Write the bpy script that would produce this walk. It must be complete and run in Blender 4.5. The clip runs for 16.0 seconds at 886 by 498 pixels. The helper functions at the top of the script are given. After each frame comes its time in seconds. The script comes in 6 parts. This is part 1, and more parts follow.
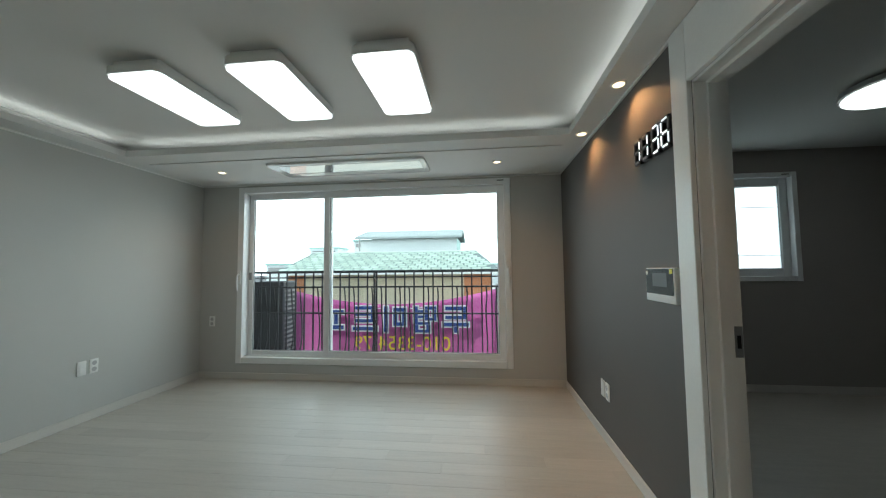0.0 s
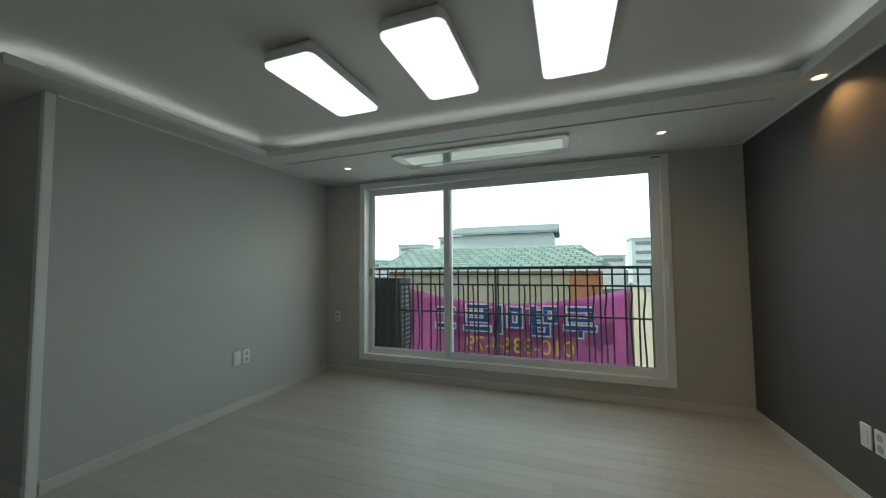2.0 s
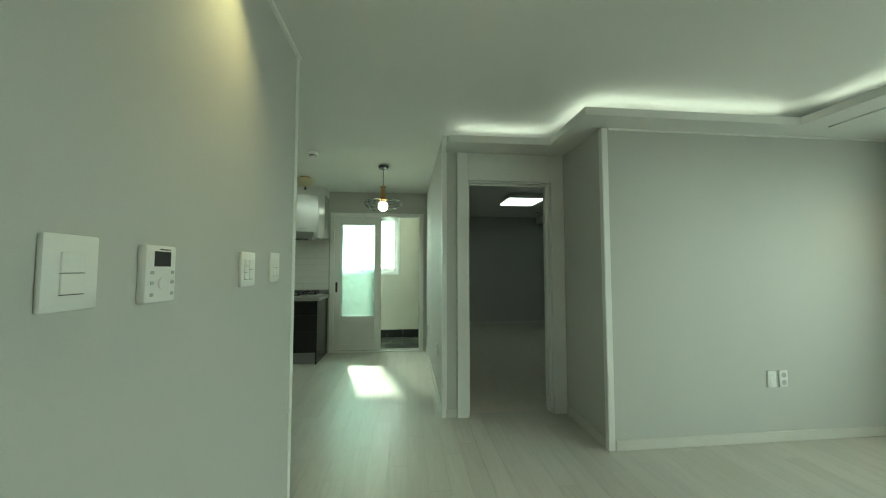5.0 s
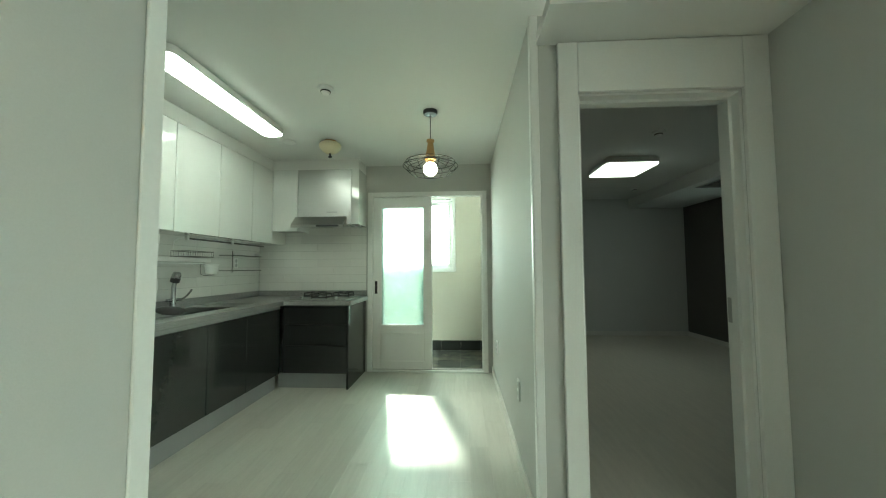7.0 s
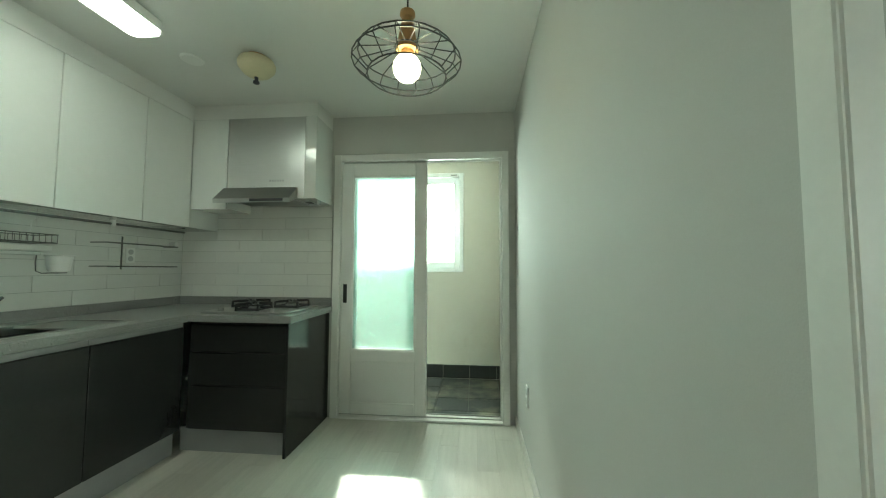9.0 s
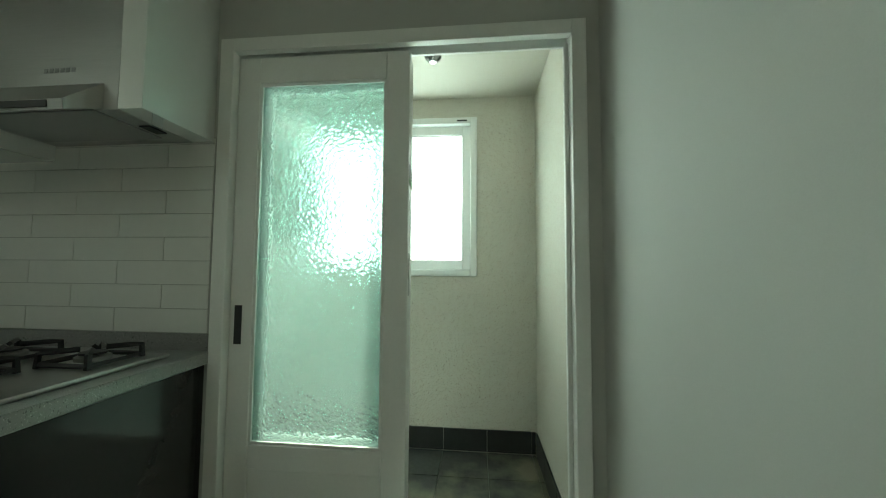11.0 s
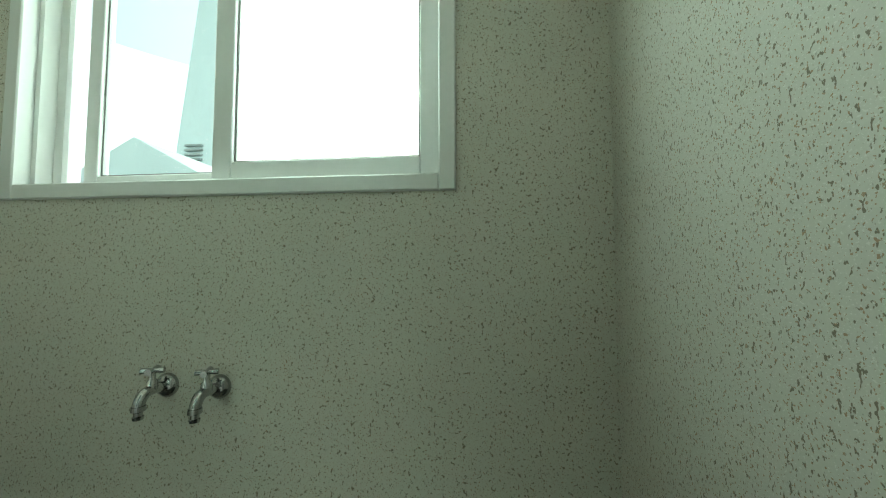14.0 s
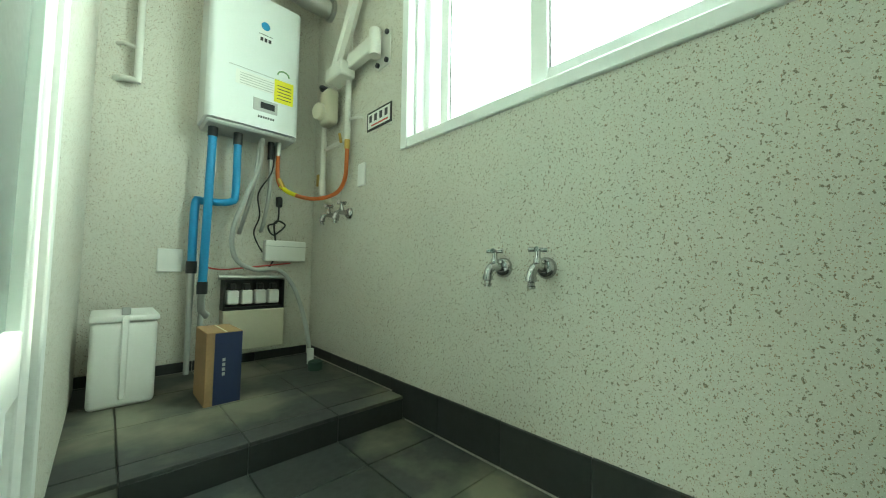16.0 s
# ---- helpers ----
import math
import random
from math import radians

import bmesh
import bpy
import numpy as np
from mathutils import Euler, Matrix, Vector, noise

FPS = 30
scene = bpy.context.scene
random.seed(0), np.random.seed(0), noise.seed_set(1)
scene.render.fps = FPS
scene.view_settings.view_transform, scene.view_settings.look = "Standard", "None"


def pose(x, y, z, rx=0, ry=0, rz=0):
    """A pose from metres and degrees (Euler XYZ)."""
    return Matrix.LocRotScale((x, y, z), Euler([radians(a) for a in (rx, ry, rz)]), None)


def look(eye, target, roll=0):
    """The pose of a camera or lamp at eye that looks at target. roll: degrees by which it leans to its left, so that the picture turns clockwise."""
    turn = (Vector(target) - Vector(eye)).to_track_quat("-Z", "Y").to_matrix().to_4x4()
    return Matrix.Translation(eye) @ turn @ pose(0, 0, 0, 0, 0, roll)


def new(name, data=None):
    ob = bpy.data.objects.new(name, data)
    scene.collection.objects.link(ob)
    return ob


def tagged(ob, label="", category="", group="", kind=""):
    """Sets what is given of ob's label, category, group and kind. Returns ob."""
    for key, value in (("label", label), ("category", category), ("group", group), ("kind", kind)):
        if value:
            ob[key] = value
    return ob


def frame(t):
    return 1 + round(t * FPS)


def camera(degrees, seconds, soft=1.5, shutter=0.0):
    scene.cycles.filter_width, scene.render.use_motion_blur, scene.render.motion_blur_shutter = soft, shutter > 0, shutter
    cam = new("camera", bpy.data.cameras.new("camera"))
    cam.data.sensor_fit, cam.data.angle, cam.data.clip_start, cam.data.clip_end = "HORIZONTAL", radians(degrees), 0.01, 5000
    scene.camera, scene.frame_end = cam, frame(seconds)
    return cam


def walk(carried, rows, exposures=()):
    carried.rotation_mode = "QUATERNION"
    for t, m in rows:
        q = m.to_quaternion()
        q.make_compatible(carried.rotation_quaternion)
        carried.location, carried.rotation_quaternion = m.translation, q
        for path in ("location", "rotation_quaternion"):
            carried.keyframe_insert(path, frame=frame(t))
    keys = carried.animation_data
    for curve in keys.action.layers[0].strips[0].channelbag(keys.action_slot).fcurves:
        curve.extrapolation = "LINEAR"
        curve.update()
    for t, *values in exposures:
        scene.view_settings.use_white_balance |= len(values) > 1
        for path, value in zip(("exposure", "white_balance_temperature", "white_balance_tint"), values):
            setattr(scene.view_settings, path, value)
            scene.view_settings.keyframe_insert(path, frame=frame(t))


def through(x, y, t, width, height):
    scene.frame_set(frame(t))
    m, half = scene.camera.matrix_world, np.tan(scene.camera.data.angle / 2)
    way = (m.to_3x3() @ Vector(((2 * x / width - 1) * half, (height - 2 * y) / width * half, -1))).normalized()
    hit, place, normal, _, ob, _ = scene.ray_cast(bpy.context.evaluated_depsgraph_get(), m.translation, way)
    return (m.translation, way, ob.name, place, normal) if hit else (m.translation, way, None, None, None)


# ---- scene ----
cam = camera(103.6, 16.0, soft=1.1)
PATH = [
    (0, (0.709, 0.377, 1.253), (0.491, 2.361, 1.37), -0.6),
    (0.5, (0.655, 0.625, 1.24), (0.431, 2.609, 1.356), -0.6),
    (1, (0.52, 0.747, 1.217), (0.265, 2.728, 1.332), -0.5),
    (1.5, (0.334, 0.721, 1.241), (-0.074, 2.676, 1.349), -0.5),
    (2, (0.163, 0.65, 1.258), (-0.509, 2.531, 1.359), -0.5),
    (2.5, (0.0, 0.552, 1.262), (-0.95, 2.308, 1.376), -0.4),
    (3, (-0.1, 0.522, 1.31), (-1.331, 2.096, 1.405), -0.4),
    (3.5, (-0.18, 0.495, 1.299), (-1.714, 1.776, 1.396), -0.1),
    (4, (-0.213, 0.437, 1.292), (-1.997, 1.335, 1.393), -0.2),
    (4.5, (-0.23, 0.347, 1.28), (-2.156, 0.874, 1.392), -0.1),
    (5, (-0.289, 0.321, 1.268), (-2.276, 0.528, 1.378), -0.0),
    (5.2, (-0.359, 0.325, 1.257), (-2.352, 0.438, 1.369), -0.0),
    (7.3, (-1.834, 0.288, 1.2), (-3.827, 0.17, 1.31), -0.1),
    (7.5, (-1.958, 0.303, 1.203), (-3.951, 0.18, 1.311), 0.2),
    (8, (-2.245, 0.373, 1.198), (-4.236, 0.219, 1.308), 0.3),
    (8.5, (-2.579, 0.303, 1.2), (-4.569, 0.148, 1.31), 0.2),
    (8.7, (-2.735, 0.32, 1.179), (-4.724, 0.146, 1.294), -0.0),
    (10.8, (-4.324, 0.194, 1.193), (-6.311, -0.003, 1.309), 0.7),
    (11, (-4.453, 0.186, 1.203), (-6.44, -0.004, 1.315), 0.4),
    (11.5, (-4.777, 0.251, 1.177), (-6.764, 0.054, 1.291), 0.6),
    (12, (-5.111, 0.298, 1.135), (-7.103, 0.124, 1.253), 0.3),
    (12.5, (-5.424, 0.304, 1.078), (-7.414, 0.158, 1.22), 0.5),
    (13, (-5.681, 0.309, 1.075), (-7.675, 0.214, 1.207), 0.1),
    (13.5, (-5.891, 0.329, 1.038), (-7.88, 0.154, 1.146), 0.1),
    (14, (-5.948, 0.242, 0.948), (-7.936, 0.051, 1.054), -0.1),
    (14.5, (-5.952, 0.142, 0.893), (-7.886, -0.357, 0.995), 0.1),
    (15, (-5.938, 0.069, 0.801), (-7.677, -0.914, 0.906), 0.4),
    (15.5, (-5.914, 0.051, 0.698), (-7.391, -1.294, 0.801), 0.6),
    (16, (-5.915, 0.075, 0.623), (-7.302, -1.362, 0.733), 0.8),
]
EXPOSURES = [(0, -0.28, 6000, 1), (1.0, -0.85, 5950, -3), (2.5, -1.0, 6150, -7), (3.5, -0.7, 6400, -14), (4.5, 0.1, 6900, -21), (5, 0.38, 6600, -24), (7.5, 0.95, 6500, -15), (8.7, 0.8, 6500, -15), (10.8, -0.1, 6500, -14), (12, -0.56, 6500, -15), (12.7, -0.75, 6500, -15), (13.5, -0.88, 6500, -15), (14.3, -0.55, 6500, -17), (15, -0.15, 6500, -18), (16, 0.38, 6500, -21)]
walk(cam, [(t, look(eye, target, roll)) for t, eye, target, roll in PATH], EXPOSURES)

# ---- world and sun ----
SUN_EL = 34.0
world = bpy.data.worlds.new("sky")
scene.world = world
world.use_nodes = True
wn = world.node_tree
sky = wn.nodes.new("ShaderNodeTexSky")
sky.sky_type, sky.sun_disc = "NISHITA", False
sky.sun_elevation = radians(SUN_EL)
sky.sun_rotation = radians(270 - 15.1)
haze = wn.nodes.new("ShaderNodeVectorMath")
haze.operation = "ADD"
haze.inputs[1].default_value = (8.0, 8.5, 8.8)
wn.links.new(sky.outputs[0], haze.inputs[0])
wn.links.new(haze.outputs[0], wn.nodes["Background"].inputs[0])
wn.nodes["Background"].inputs[1].default_value = 0.148
sun = new("sun", bpy.data.lights.new("sun", "SUN"))
sun.data.energy, sun.data.angle, sun.data.color = 5.0, radians(2.5), (1.0, 0.96, 0.88)
scene.cycles.blur_glossy = 0.0
scene.cycles.caustics_reflective = True
sun_way = Vector((1, 0.27, -0.70))
sun.matrix_world = look(Vector((0, 0, 12)) - sun_way, (0, 0, 12))


def area_lamp(name, m, sx, sy, watts, colour=(1, 1, 1), spread=180):
    ob = new(name, bpy.data.lights.new(name, "AREA"))
    ob.data.shape, ob.data.size, ob.data.size_y = "RECTANGLE", sx, sy
    ob.data.energy, ob.data.color, ob.data.spread = watts, colour, radians(spread)
    ob.matrix_world = m
    return ob


def spot_lamp(name, at, aim, watts, colour, angle=90, blend=0.6):
    ob = new(name, bpy.data.lights.new(name, "SPOT"))
    ob.data.energy, ob.data.color, ob.data.spot_size, ob.data.spot_blend = watts, colour, radians(angle), blend
    ob.data.shadow_soft_size = 0.03
    ob.matrix_world = look(at, aim)
    return ob


# ---- materials ----
def mat(name, colour, rough=0.5, metal=0.0, vary=0.06, scale=6.0, fine=120.0, bump=0.08, stretch=(1, 1, 1), coat=0.0, random_amount=0.0):
    m = bpy.data.materials.new(name)
    m.use_nodes = True
    nt = m.node_tree
    b = nt.nodes["Principled BSDF"]
    tc = nt.nodes.new("ShaderNodeTexCoord")
    mp = nt.nodes.new("ShaderNodeMapping")
    mp.inputs["Scale"].default_value = stretch
    nt.links.new(tc.outputs["Object"], mp.inputs[0])
    big, small = nt.nodes.new("ShaderNodeTexNoise"), nt.nodes.new("ShaderNodeTexNoise")
    big.inputs["Scale"].default_value, small.inputs["Scale"].default_value = scale, fine
    big.inputs["Detail"].default_value, small.inputs["Detail"].default_value = 4, 3
    for n in (big, small):
        nt.links.new(mp.outputs[0], n.inputs["Vector"])
    add = nt.nodes.new("ShaderNodeMath")
    add.operation = "ADD"
    nt.links.new(big.outputs[0], add.inputs[0])
    nt.links.new(small.outputs[0], add.inputs[1])
    ramp = nt.nodes.new("ShaderNodeMapRange")
    ramp.inputs[1].default_value, ramp.inputs[2].default_value = 0.6, 1.4
    ramp.inputs[3].default_value, ramp.inputs[4].default_value = 1 - vary, 1 + vary
    nt.links.new(add.outputs[0], ramp.inputs[0])
    last = ramp.outputs[0]
    if random_amount:
        info = nt.nodes.new("ShaderNodeObjectInfo")
        r2 = nt.nodes.new("ShaderNodeMapRange")
        r2.inputs[3].default_value, r2.inputs[4].default_value = 1 - random_amount, 1 + random_amount
        nt.links.new(info.outputs["Random"], r2.inputs[0])
        mul = nt.nodes.new("ShaderNodeMath")
        mul.operation = "MULTIPLY"
        nt.links.new(last, mul.inputs[0])
        nt.links.new(r2.outputs[0], mul.inputs[1])
        last = mul.outputs[0]
    mix = nt.nodes.new("ShaderNodeVectorMath")
    mix.operation = "SCALE"
    mix.inputs[0].default_value = colour
    nt.links.new(last, mix.inputs["Scale"])
    nt.links.new(mix.outputs[0], b.inputs["Base Color"])
    b.inputs["Roughness"].default_value, b.inputs["Metallic"].default_value = rough, metal
    b.inputs["Coat Weight"].default_value = coat
    if bump:
        bp = nt.nodes.new("ShaderNodeBump")
        bp.inputs["Strength"].default_value, bp.inputs["Distance"].default_value = bump, 0.002
        nt.links.new(small.outputs[0], bp.inputs["Height"])
        nt.links.new(bp.outputs[0], b.inputs["Normal"])
    return m


def glow(name, colour, strength):
    m = bpy.data.materials.new(name)
    m.use_nodes = True
    b = m.node_tree.nodes["Principled BSDF"]
    b.inputs["Base Color"].default_value = (0.8, 0.8, 0.8, 1)
    b.inputs["Emission Color"].default_value = (*colour, 1)
    b.inputs["Emission Strength"].default_value = strength
    return m


def glass(name, colour=(0.95, 1, 0.98), rough=0.0, frost=0.0, relief=0.0, relief_scale=60.0, gloss_amount=0.045, gloss_rough=0.2, through=0.0):
    """Clear or patterned pane; frost mixes in light scattered through, through lets some pass straight."""
    m = bpy.data.materials.new(name)
    m.use_nodes = True
    nt = m.node_tree
    out, old = nt.nodes["Material Output"], nt.nodes["Principled BSDF"]
    nt.nodes.remove(old)
    clear = nt.nodes.new("ShaderNodeBsdfRefraction" if relief or rough else "ShaderNodeBsdfTransparent")
    clear.inputs[0].default_value = (*colour, 1)
    gloss = nt.nodes.new("ShaderNodeBsdfGlossy")
    gloss.inputs["Roughness"].default_value = max(rough, 0.02) if not relief else gloss_rough
    if relief or rough:
        clear.inputs["Roughness"].default_value, clear.inputs["IOR"].default_value = rough, 1.25
    lw = nt.nodes.new("ShaderNodeLayerWeight")
    pw = nt.nodes.new("ShaderNodeMath")
    pw.operation = "POWER"
    pw.inputs[1].default_value = 5.0
    nt.links.new(lw.outputs["Facing"], pw.inputs[0])
    fr = nt.nodes.new("ShaderNodeMapRange")
    fr.inputs[3].default_value, fr.inputs[4].default_value = gloss_amount, 1.0
    nt.links.new(pw.outputs[0], fr.inputs[0])
    mix = nt.nodes.new("ShaderNodeMixShader")
    nt.links.new(fr.outputs[0], mix.inputs[0])
    nt.links.new(clear.outputs[0], mix.inputs[1])
    nt.links.new(gloss.outputs[0], mix.inputs[2])
    last = mix
    if relief:
        tc = nt.nodes.new("ShaderNodeTexCoord")
        vo = nt.nodes.new("ShaderNodeTexVoronoi")
        vo.feature = "SMOOTH_F1"
        vo.inputs["Scale"].default_value = relief_scale
        no = nt.nodes.new("ShaderNodeTexNoise")
        no.inputs["Scale"].default_value = relief_scale * 0.35
        nt.links.new(tc.outputs["Object"], vo.inputs["Vector"])
        nt.links.new(tc.outputs["Object"], no.inputs["Vector"])
        ad = nt.nodes.new("ShaderNodeMath")
        ad.operation = "MULTIPLY_ADD"
        ad.inputs[1].default_value = 0.35
        nt.links.new(no.outputs[0], ad.inputs[0])
        nt.links.new(vo.outputs["Distance"], ad.inputs[2])
        bp = nt.nodes.new("ShaderNodeBump")
        bp.inputs["Strength"].default_value, bp.inputs["Distance"].default_value = relief, 0.01
        nt.links.new(ad.outputs[0], bp.inputs["Height"])
        nt.links.new(bp.outputs[0], clear.inputs["Normal"])
    if frost:
        tl = nt.nodes.new("ShaderNodeBsdfTranslucent")
        tl.inputs[0].default_value = (*[min(1, c) for c in colour], 1)
        mx = nt.nodes.new("ShaderNodeMixShader")
        mx.inputs[0].default_value = frost
        nt.links.new(last.outputs[0], mx.inputs[1])
        nt.links.new(tl.outputs[0], mx.inputs[2])
        if relief:
            nt.links.new(bp.outputs[0], tl.inputs["Normal"])
        last = mx
    if through:
        straight = nt.nodes.new("ShaderNodeBsdfTransparent")
        mt = nt.nodes.new("ShaderNodeMixShader")
        mt.inputs[0].default_value = through
        nt.links.new(last.outputs[0], mt.inputs[1])
        nt.links.new(straight.outputs[0], mt.inputs[2])
        last = mt
    nt.links.new(last.outputs[0], out.inputs[0])
    return m


def dust(m, colour):
    """Worn pale patches of dried dust over a dark surface."""
    nt = m.node_tree
    b = nt.nodes["Principled BSDF"]
    src = b.inputs["Base Color"].links[0].from_socket
    geo = nt.nodes.new("ShaderNodeNewGeometry")
    no = nt.nodes.new("ShaderNodeTexNoise")
    no.inputs["Scale"].default_value, no.inputs["Detail"].default_value = 3.2, 8.0
    nt.links.new(geo.outputs["Position"], no.inputs["Vector"])
    rg = nt.nodes.new("ShaderNodeMapRange")
    rg.inputs[1].default_value, rg.inputs[2].default_value, rg.inputs[4].default_value = 0.47, 0.66, 0.75
    nt.links.new(no.outputs[0], rg.inputs[0])
    mx = nt.nodes.new("ShaderNodeMix")
    mx.data_type = "RGBA"
    mx.inputs[7].default_value = (*colour, 1)
    nt.links.new(rg.outputs[0], mx.inputs[0])
    nt.links.new(src, mx.inputs[6])
    nt.links.new(mx.outputs[2], b.inputs["Base Color"])


M = {}
M["wallpaper"] = mat("light_grey_wallpaper", (0.51, 0.51, 0.49), 0.75, vary=0.03, scale=1.5, fine=350, bump=0.15)
M["dark_paper"] = mat("charcoal_wallpaper", (0.092, 0.086, 0.080), 0.6, vary=0.08, scale=2, fine=300, bump=0.2)
M["brown_paper"] = mat("taupe_wallpaper", (0.36, 0.34, 0.32), 0.75, vary=0.04, scale=2, fine=300, bump=0.15)
M["ceiling"] = mat("white_ceiling_paper", (0.70, 0.70, 0.68), 0.8, vary=0.025, scale=1.2, fine=260, bump=0.12)
M["trim"] = mat("white_film_trim", (0.78, 0.78, 0.76), 0.35, vary=0.03, scale=3, fine=90, bump=0.03)
M["skirting"] = mat("beige_film_skirting", (0.60, 0.58, 0.54), 0.45, vary=0.03, scale=3, fine=90, bump=0.03)
M["pvc"] = mat("white_vinyl", (0.82, 0.83, 0.83), 0.3, vary=0.02, scale=4, fine=60, bump=0.02)
M["plank"] = mat("pale_wood_laminate", (0.50, 0.48, 0.435), 0.36, vary=0.10, scale=3.0, fine=26, bump=0.06, stretch=(1.2, 14, 1), random_amount=0.06)
M["gap"] = mat("dark_plank_joint", (0.42, 0.38, 0.33), 0.7)
M["room_floor"] = mat("pale_wood_floor", (0.58, 0.54, 0.47), 0.38, vary=0.10, scale=3.0, fine=26, bump=0.06, stretch=(1.2, 10, 1))
M["lamp_kitchen"] = glow("kitchen_lamp_diffuser", (1.0, 1.0, 0.95), 7.5)
M["lamp_white"] = glow("lamp_diffuser_white", (1.0, 1.0, 0.98), 2.6)
M["cove_light"] = glow("cove_led_white", (1.0, 0.97, 0.92), 4.2)
M["warm_light"] = glow("warm_downlight_lens", (1.0, 0.72, 0.42), 4.0)
M["bulb"] = glow("warm_bulb_glass", (1.0, 0.88, 0.66), 17.0)
M["clear"] = glass("clear_pane", (0.97, 1.0, 0.985))
M["frost"] = glass("frosted_pane", (0.93, 0.99, 0.98), rough=0.35, frost=0.7, through=0.4)
# Darker copy of the frosted pane, tinted to cut the bedroom's daylight.
M["frost_dim"] = glass("dimmed_frosted_pane", (0.46, 0.50, 0.50), rough=0.35, frost=0.7)
M["pattern"] = glass("pebbled_glass", (0.81, 0.915, 0.885), rough=0.02, frost=0.09, relief=0.85, relief_scale=74.0, gloss_amount=0.06)
M["pattern_back"] = glass("pebbled_glass_inner", (0.81, 0.915, 0.885), rough=0.02, frost=0.04, relief=0.35, relief_scale=74.0, gloss_amount=0.09, gloss_rough=0.30)
M["steel"] = mat("brushed_steel", (0.46, 0.46, 0.45), 0.34, metal=1.0, vary=0.05, scale=8, fine=60, bump=0.04, stretch=(1, 1, 30))
M["chrome"] = mat("chrome", (0.45, 0.45, 0.46), 0.12, metal=1.0, vary=0.02, bump=0)
M["black"] = mat("black_plastic", (0.02, 0.02, 0.022), 0.4)
M["iron"] = mat("dark_painted_iron", (0.035, 0.035, 0.045), 0.45)
M["white_gloss"] = mat("white_high_gloss", (0.72, 0.73, 0.71), 0.07, vary=0.015, scale=2, fine=30, bump=0.01, coat=0.6)
M["dark_gloss"] = mat("charcoal_high_gloss", (0.022, 0.023, 0.023), 0.14, vary=0.05, scale=3, fine=40, bump=0.01, coat=0.1)
M["mirror_panel"] = mat("silvered_plastic", (0.55, 0.55, 0.54), 0.05, metal=0.75, vary=0.02, bump=0)
M["toe"] = mat("grey_plinth", (0.28, 0.28, 0.28), 0.4)
M["tile_wall"] = mat("white_wall_tile", (0.72, 0.72, 0.69), 0.22, vary=0.02, scale=5, fine=30, bump=0.03, random_amount=0.03)
M["grout"] = mat("pale_grout", (0.40, 0.40, 0.38), 0.9)
M["tile_dark"] = mat("charcoal_skirting_tile", (0.030, 0.032, 0.032), 0.4, vary=0.2, scale=5, fine=40, bump=0.1, random_amount=0.12)
M["tile_floor"] = mat("charcoal_floor_tile", (0.042, 0.045, 0.045), 0.45, vary=0.35, scale=5, fine=40, bump=0.15, random_amount=0.15)
dust(M["tile_floor"], (0.26, 0.25, 0.18))
M["grout_dark"] = mat("grey_floor_grout", (0.24, 0.24, 0.22), 0.9)
M["enamel"] = mat("white_enamel", (0.80, 0.83, 0.84), 0.2, vary=0.015, bump=0.01)
M["plastic"] = mat("white_plastic", (0.78, 0.78, 0.76), 0.4, vary=0.02, bump=0.02)
M["paper"] = mat("printed_paper_grey", (0.45, 0.45, 0.45), 0.6)
M["cream"] = mat("cream_plastic", (0.62, 0.56, 0.38), 0.45)
M["wood"] = mat("honey_wood", (0.42, 0.24, 0.09), 0.4, vary=0.15, scale=8, fine=60, stretch=(6, 6, 1))


def granite(name, base, dots, rough=0.3, scale=160.0, amount=0.42):
    """Stone or sprayed coat: a base with fine flecks of two colours."""
    m = mat(name, base, rough, vary=0.05, scale=4, fine=200, bump=0.1)
    nt = m.node_tree
    b = nt.nodes["Principled BSDF"]
    link = b.inputs["Base Color"].links[0]
    src = link.from_socket
    tc = nt.nodes.new("ShaderNodeTexCoord")
    for k, (colour, seed) in enumerate(zip(dots, (0.0, 7.3, 13.1))):
        mp = nt.nodes.new("ShaderNodeMapping")
        mp.inputs["Location"].default_value = (seed, seed, seed)
        mp.inputs["Rotation"].default_value = (0.6 * k, 0.9 * k, 0.4)
        mp.inputs["Scale"].default_value = (1, 0.6 + 0.5 * k, 0.55 + 0.3 * k)
        nt.links.new(tc.outputs["Object"], mp.inputs[0])
        no = nt.nodes.new("ShaderNodeTexNoise")
        no.inputs["Scale"].default_value, no.inputs["Detail"].default_value = scale * (1 + 0.3 * k), 1.0
        nt.links.new(mp.outputs[0], no.inputs["Vector"])
        rg = nt.nodes.new("ShaderNodeMapRange")
        rg.inputs[1].default_value, rg.inputs[2].default_value = 1 - amount + 0.10, 1 - amount + 0.14
        nt.links.new(no.outputs[0], rg.inputs[0])
        mx = nt.nodes.new("ShaderNodeMix")
        mx.data_type = "RGBA"
        mx.inputs[7].default_value = (*colour, 1)
        nt.links.new(rg.outputs[0], mx.inputs[0])
        nt.links.new(src, mx.inputs[6])
        src = mx.outputs[2]
    nt.links.new(src, b.inputs["Base Color"])
    return m


M["counter"] = granite("grey_speckled_stone", (0.25, 0.25, 0.245), [(0.09, 0.09, 0.09), (0.48, 0.48, 0.46)], 0.28, 260, 0.45)
M["coat"] = granite("speckled_sprayed_coat", (0.62, 0.60, 0.54), [(0.22, 0.19, 0.14), (0.38, 0.26, 0.17), (0.72, 0.70, 0.65)], 0.75, 250, 0.463)


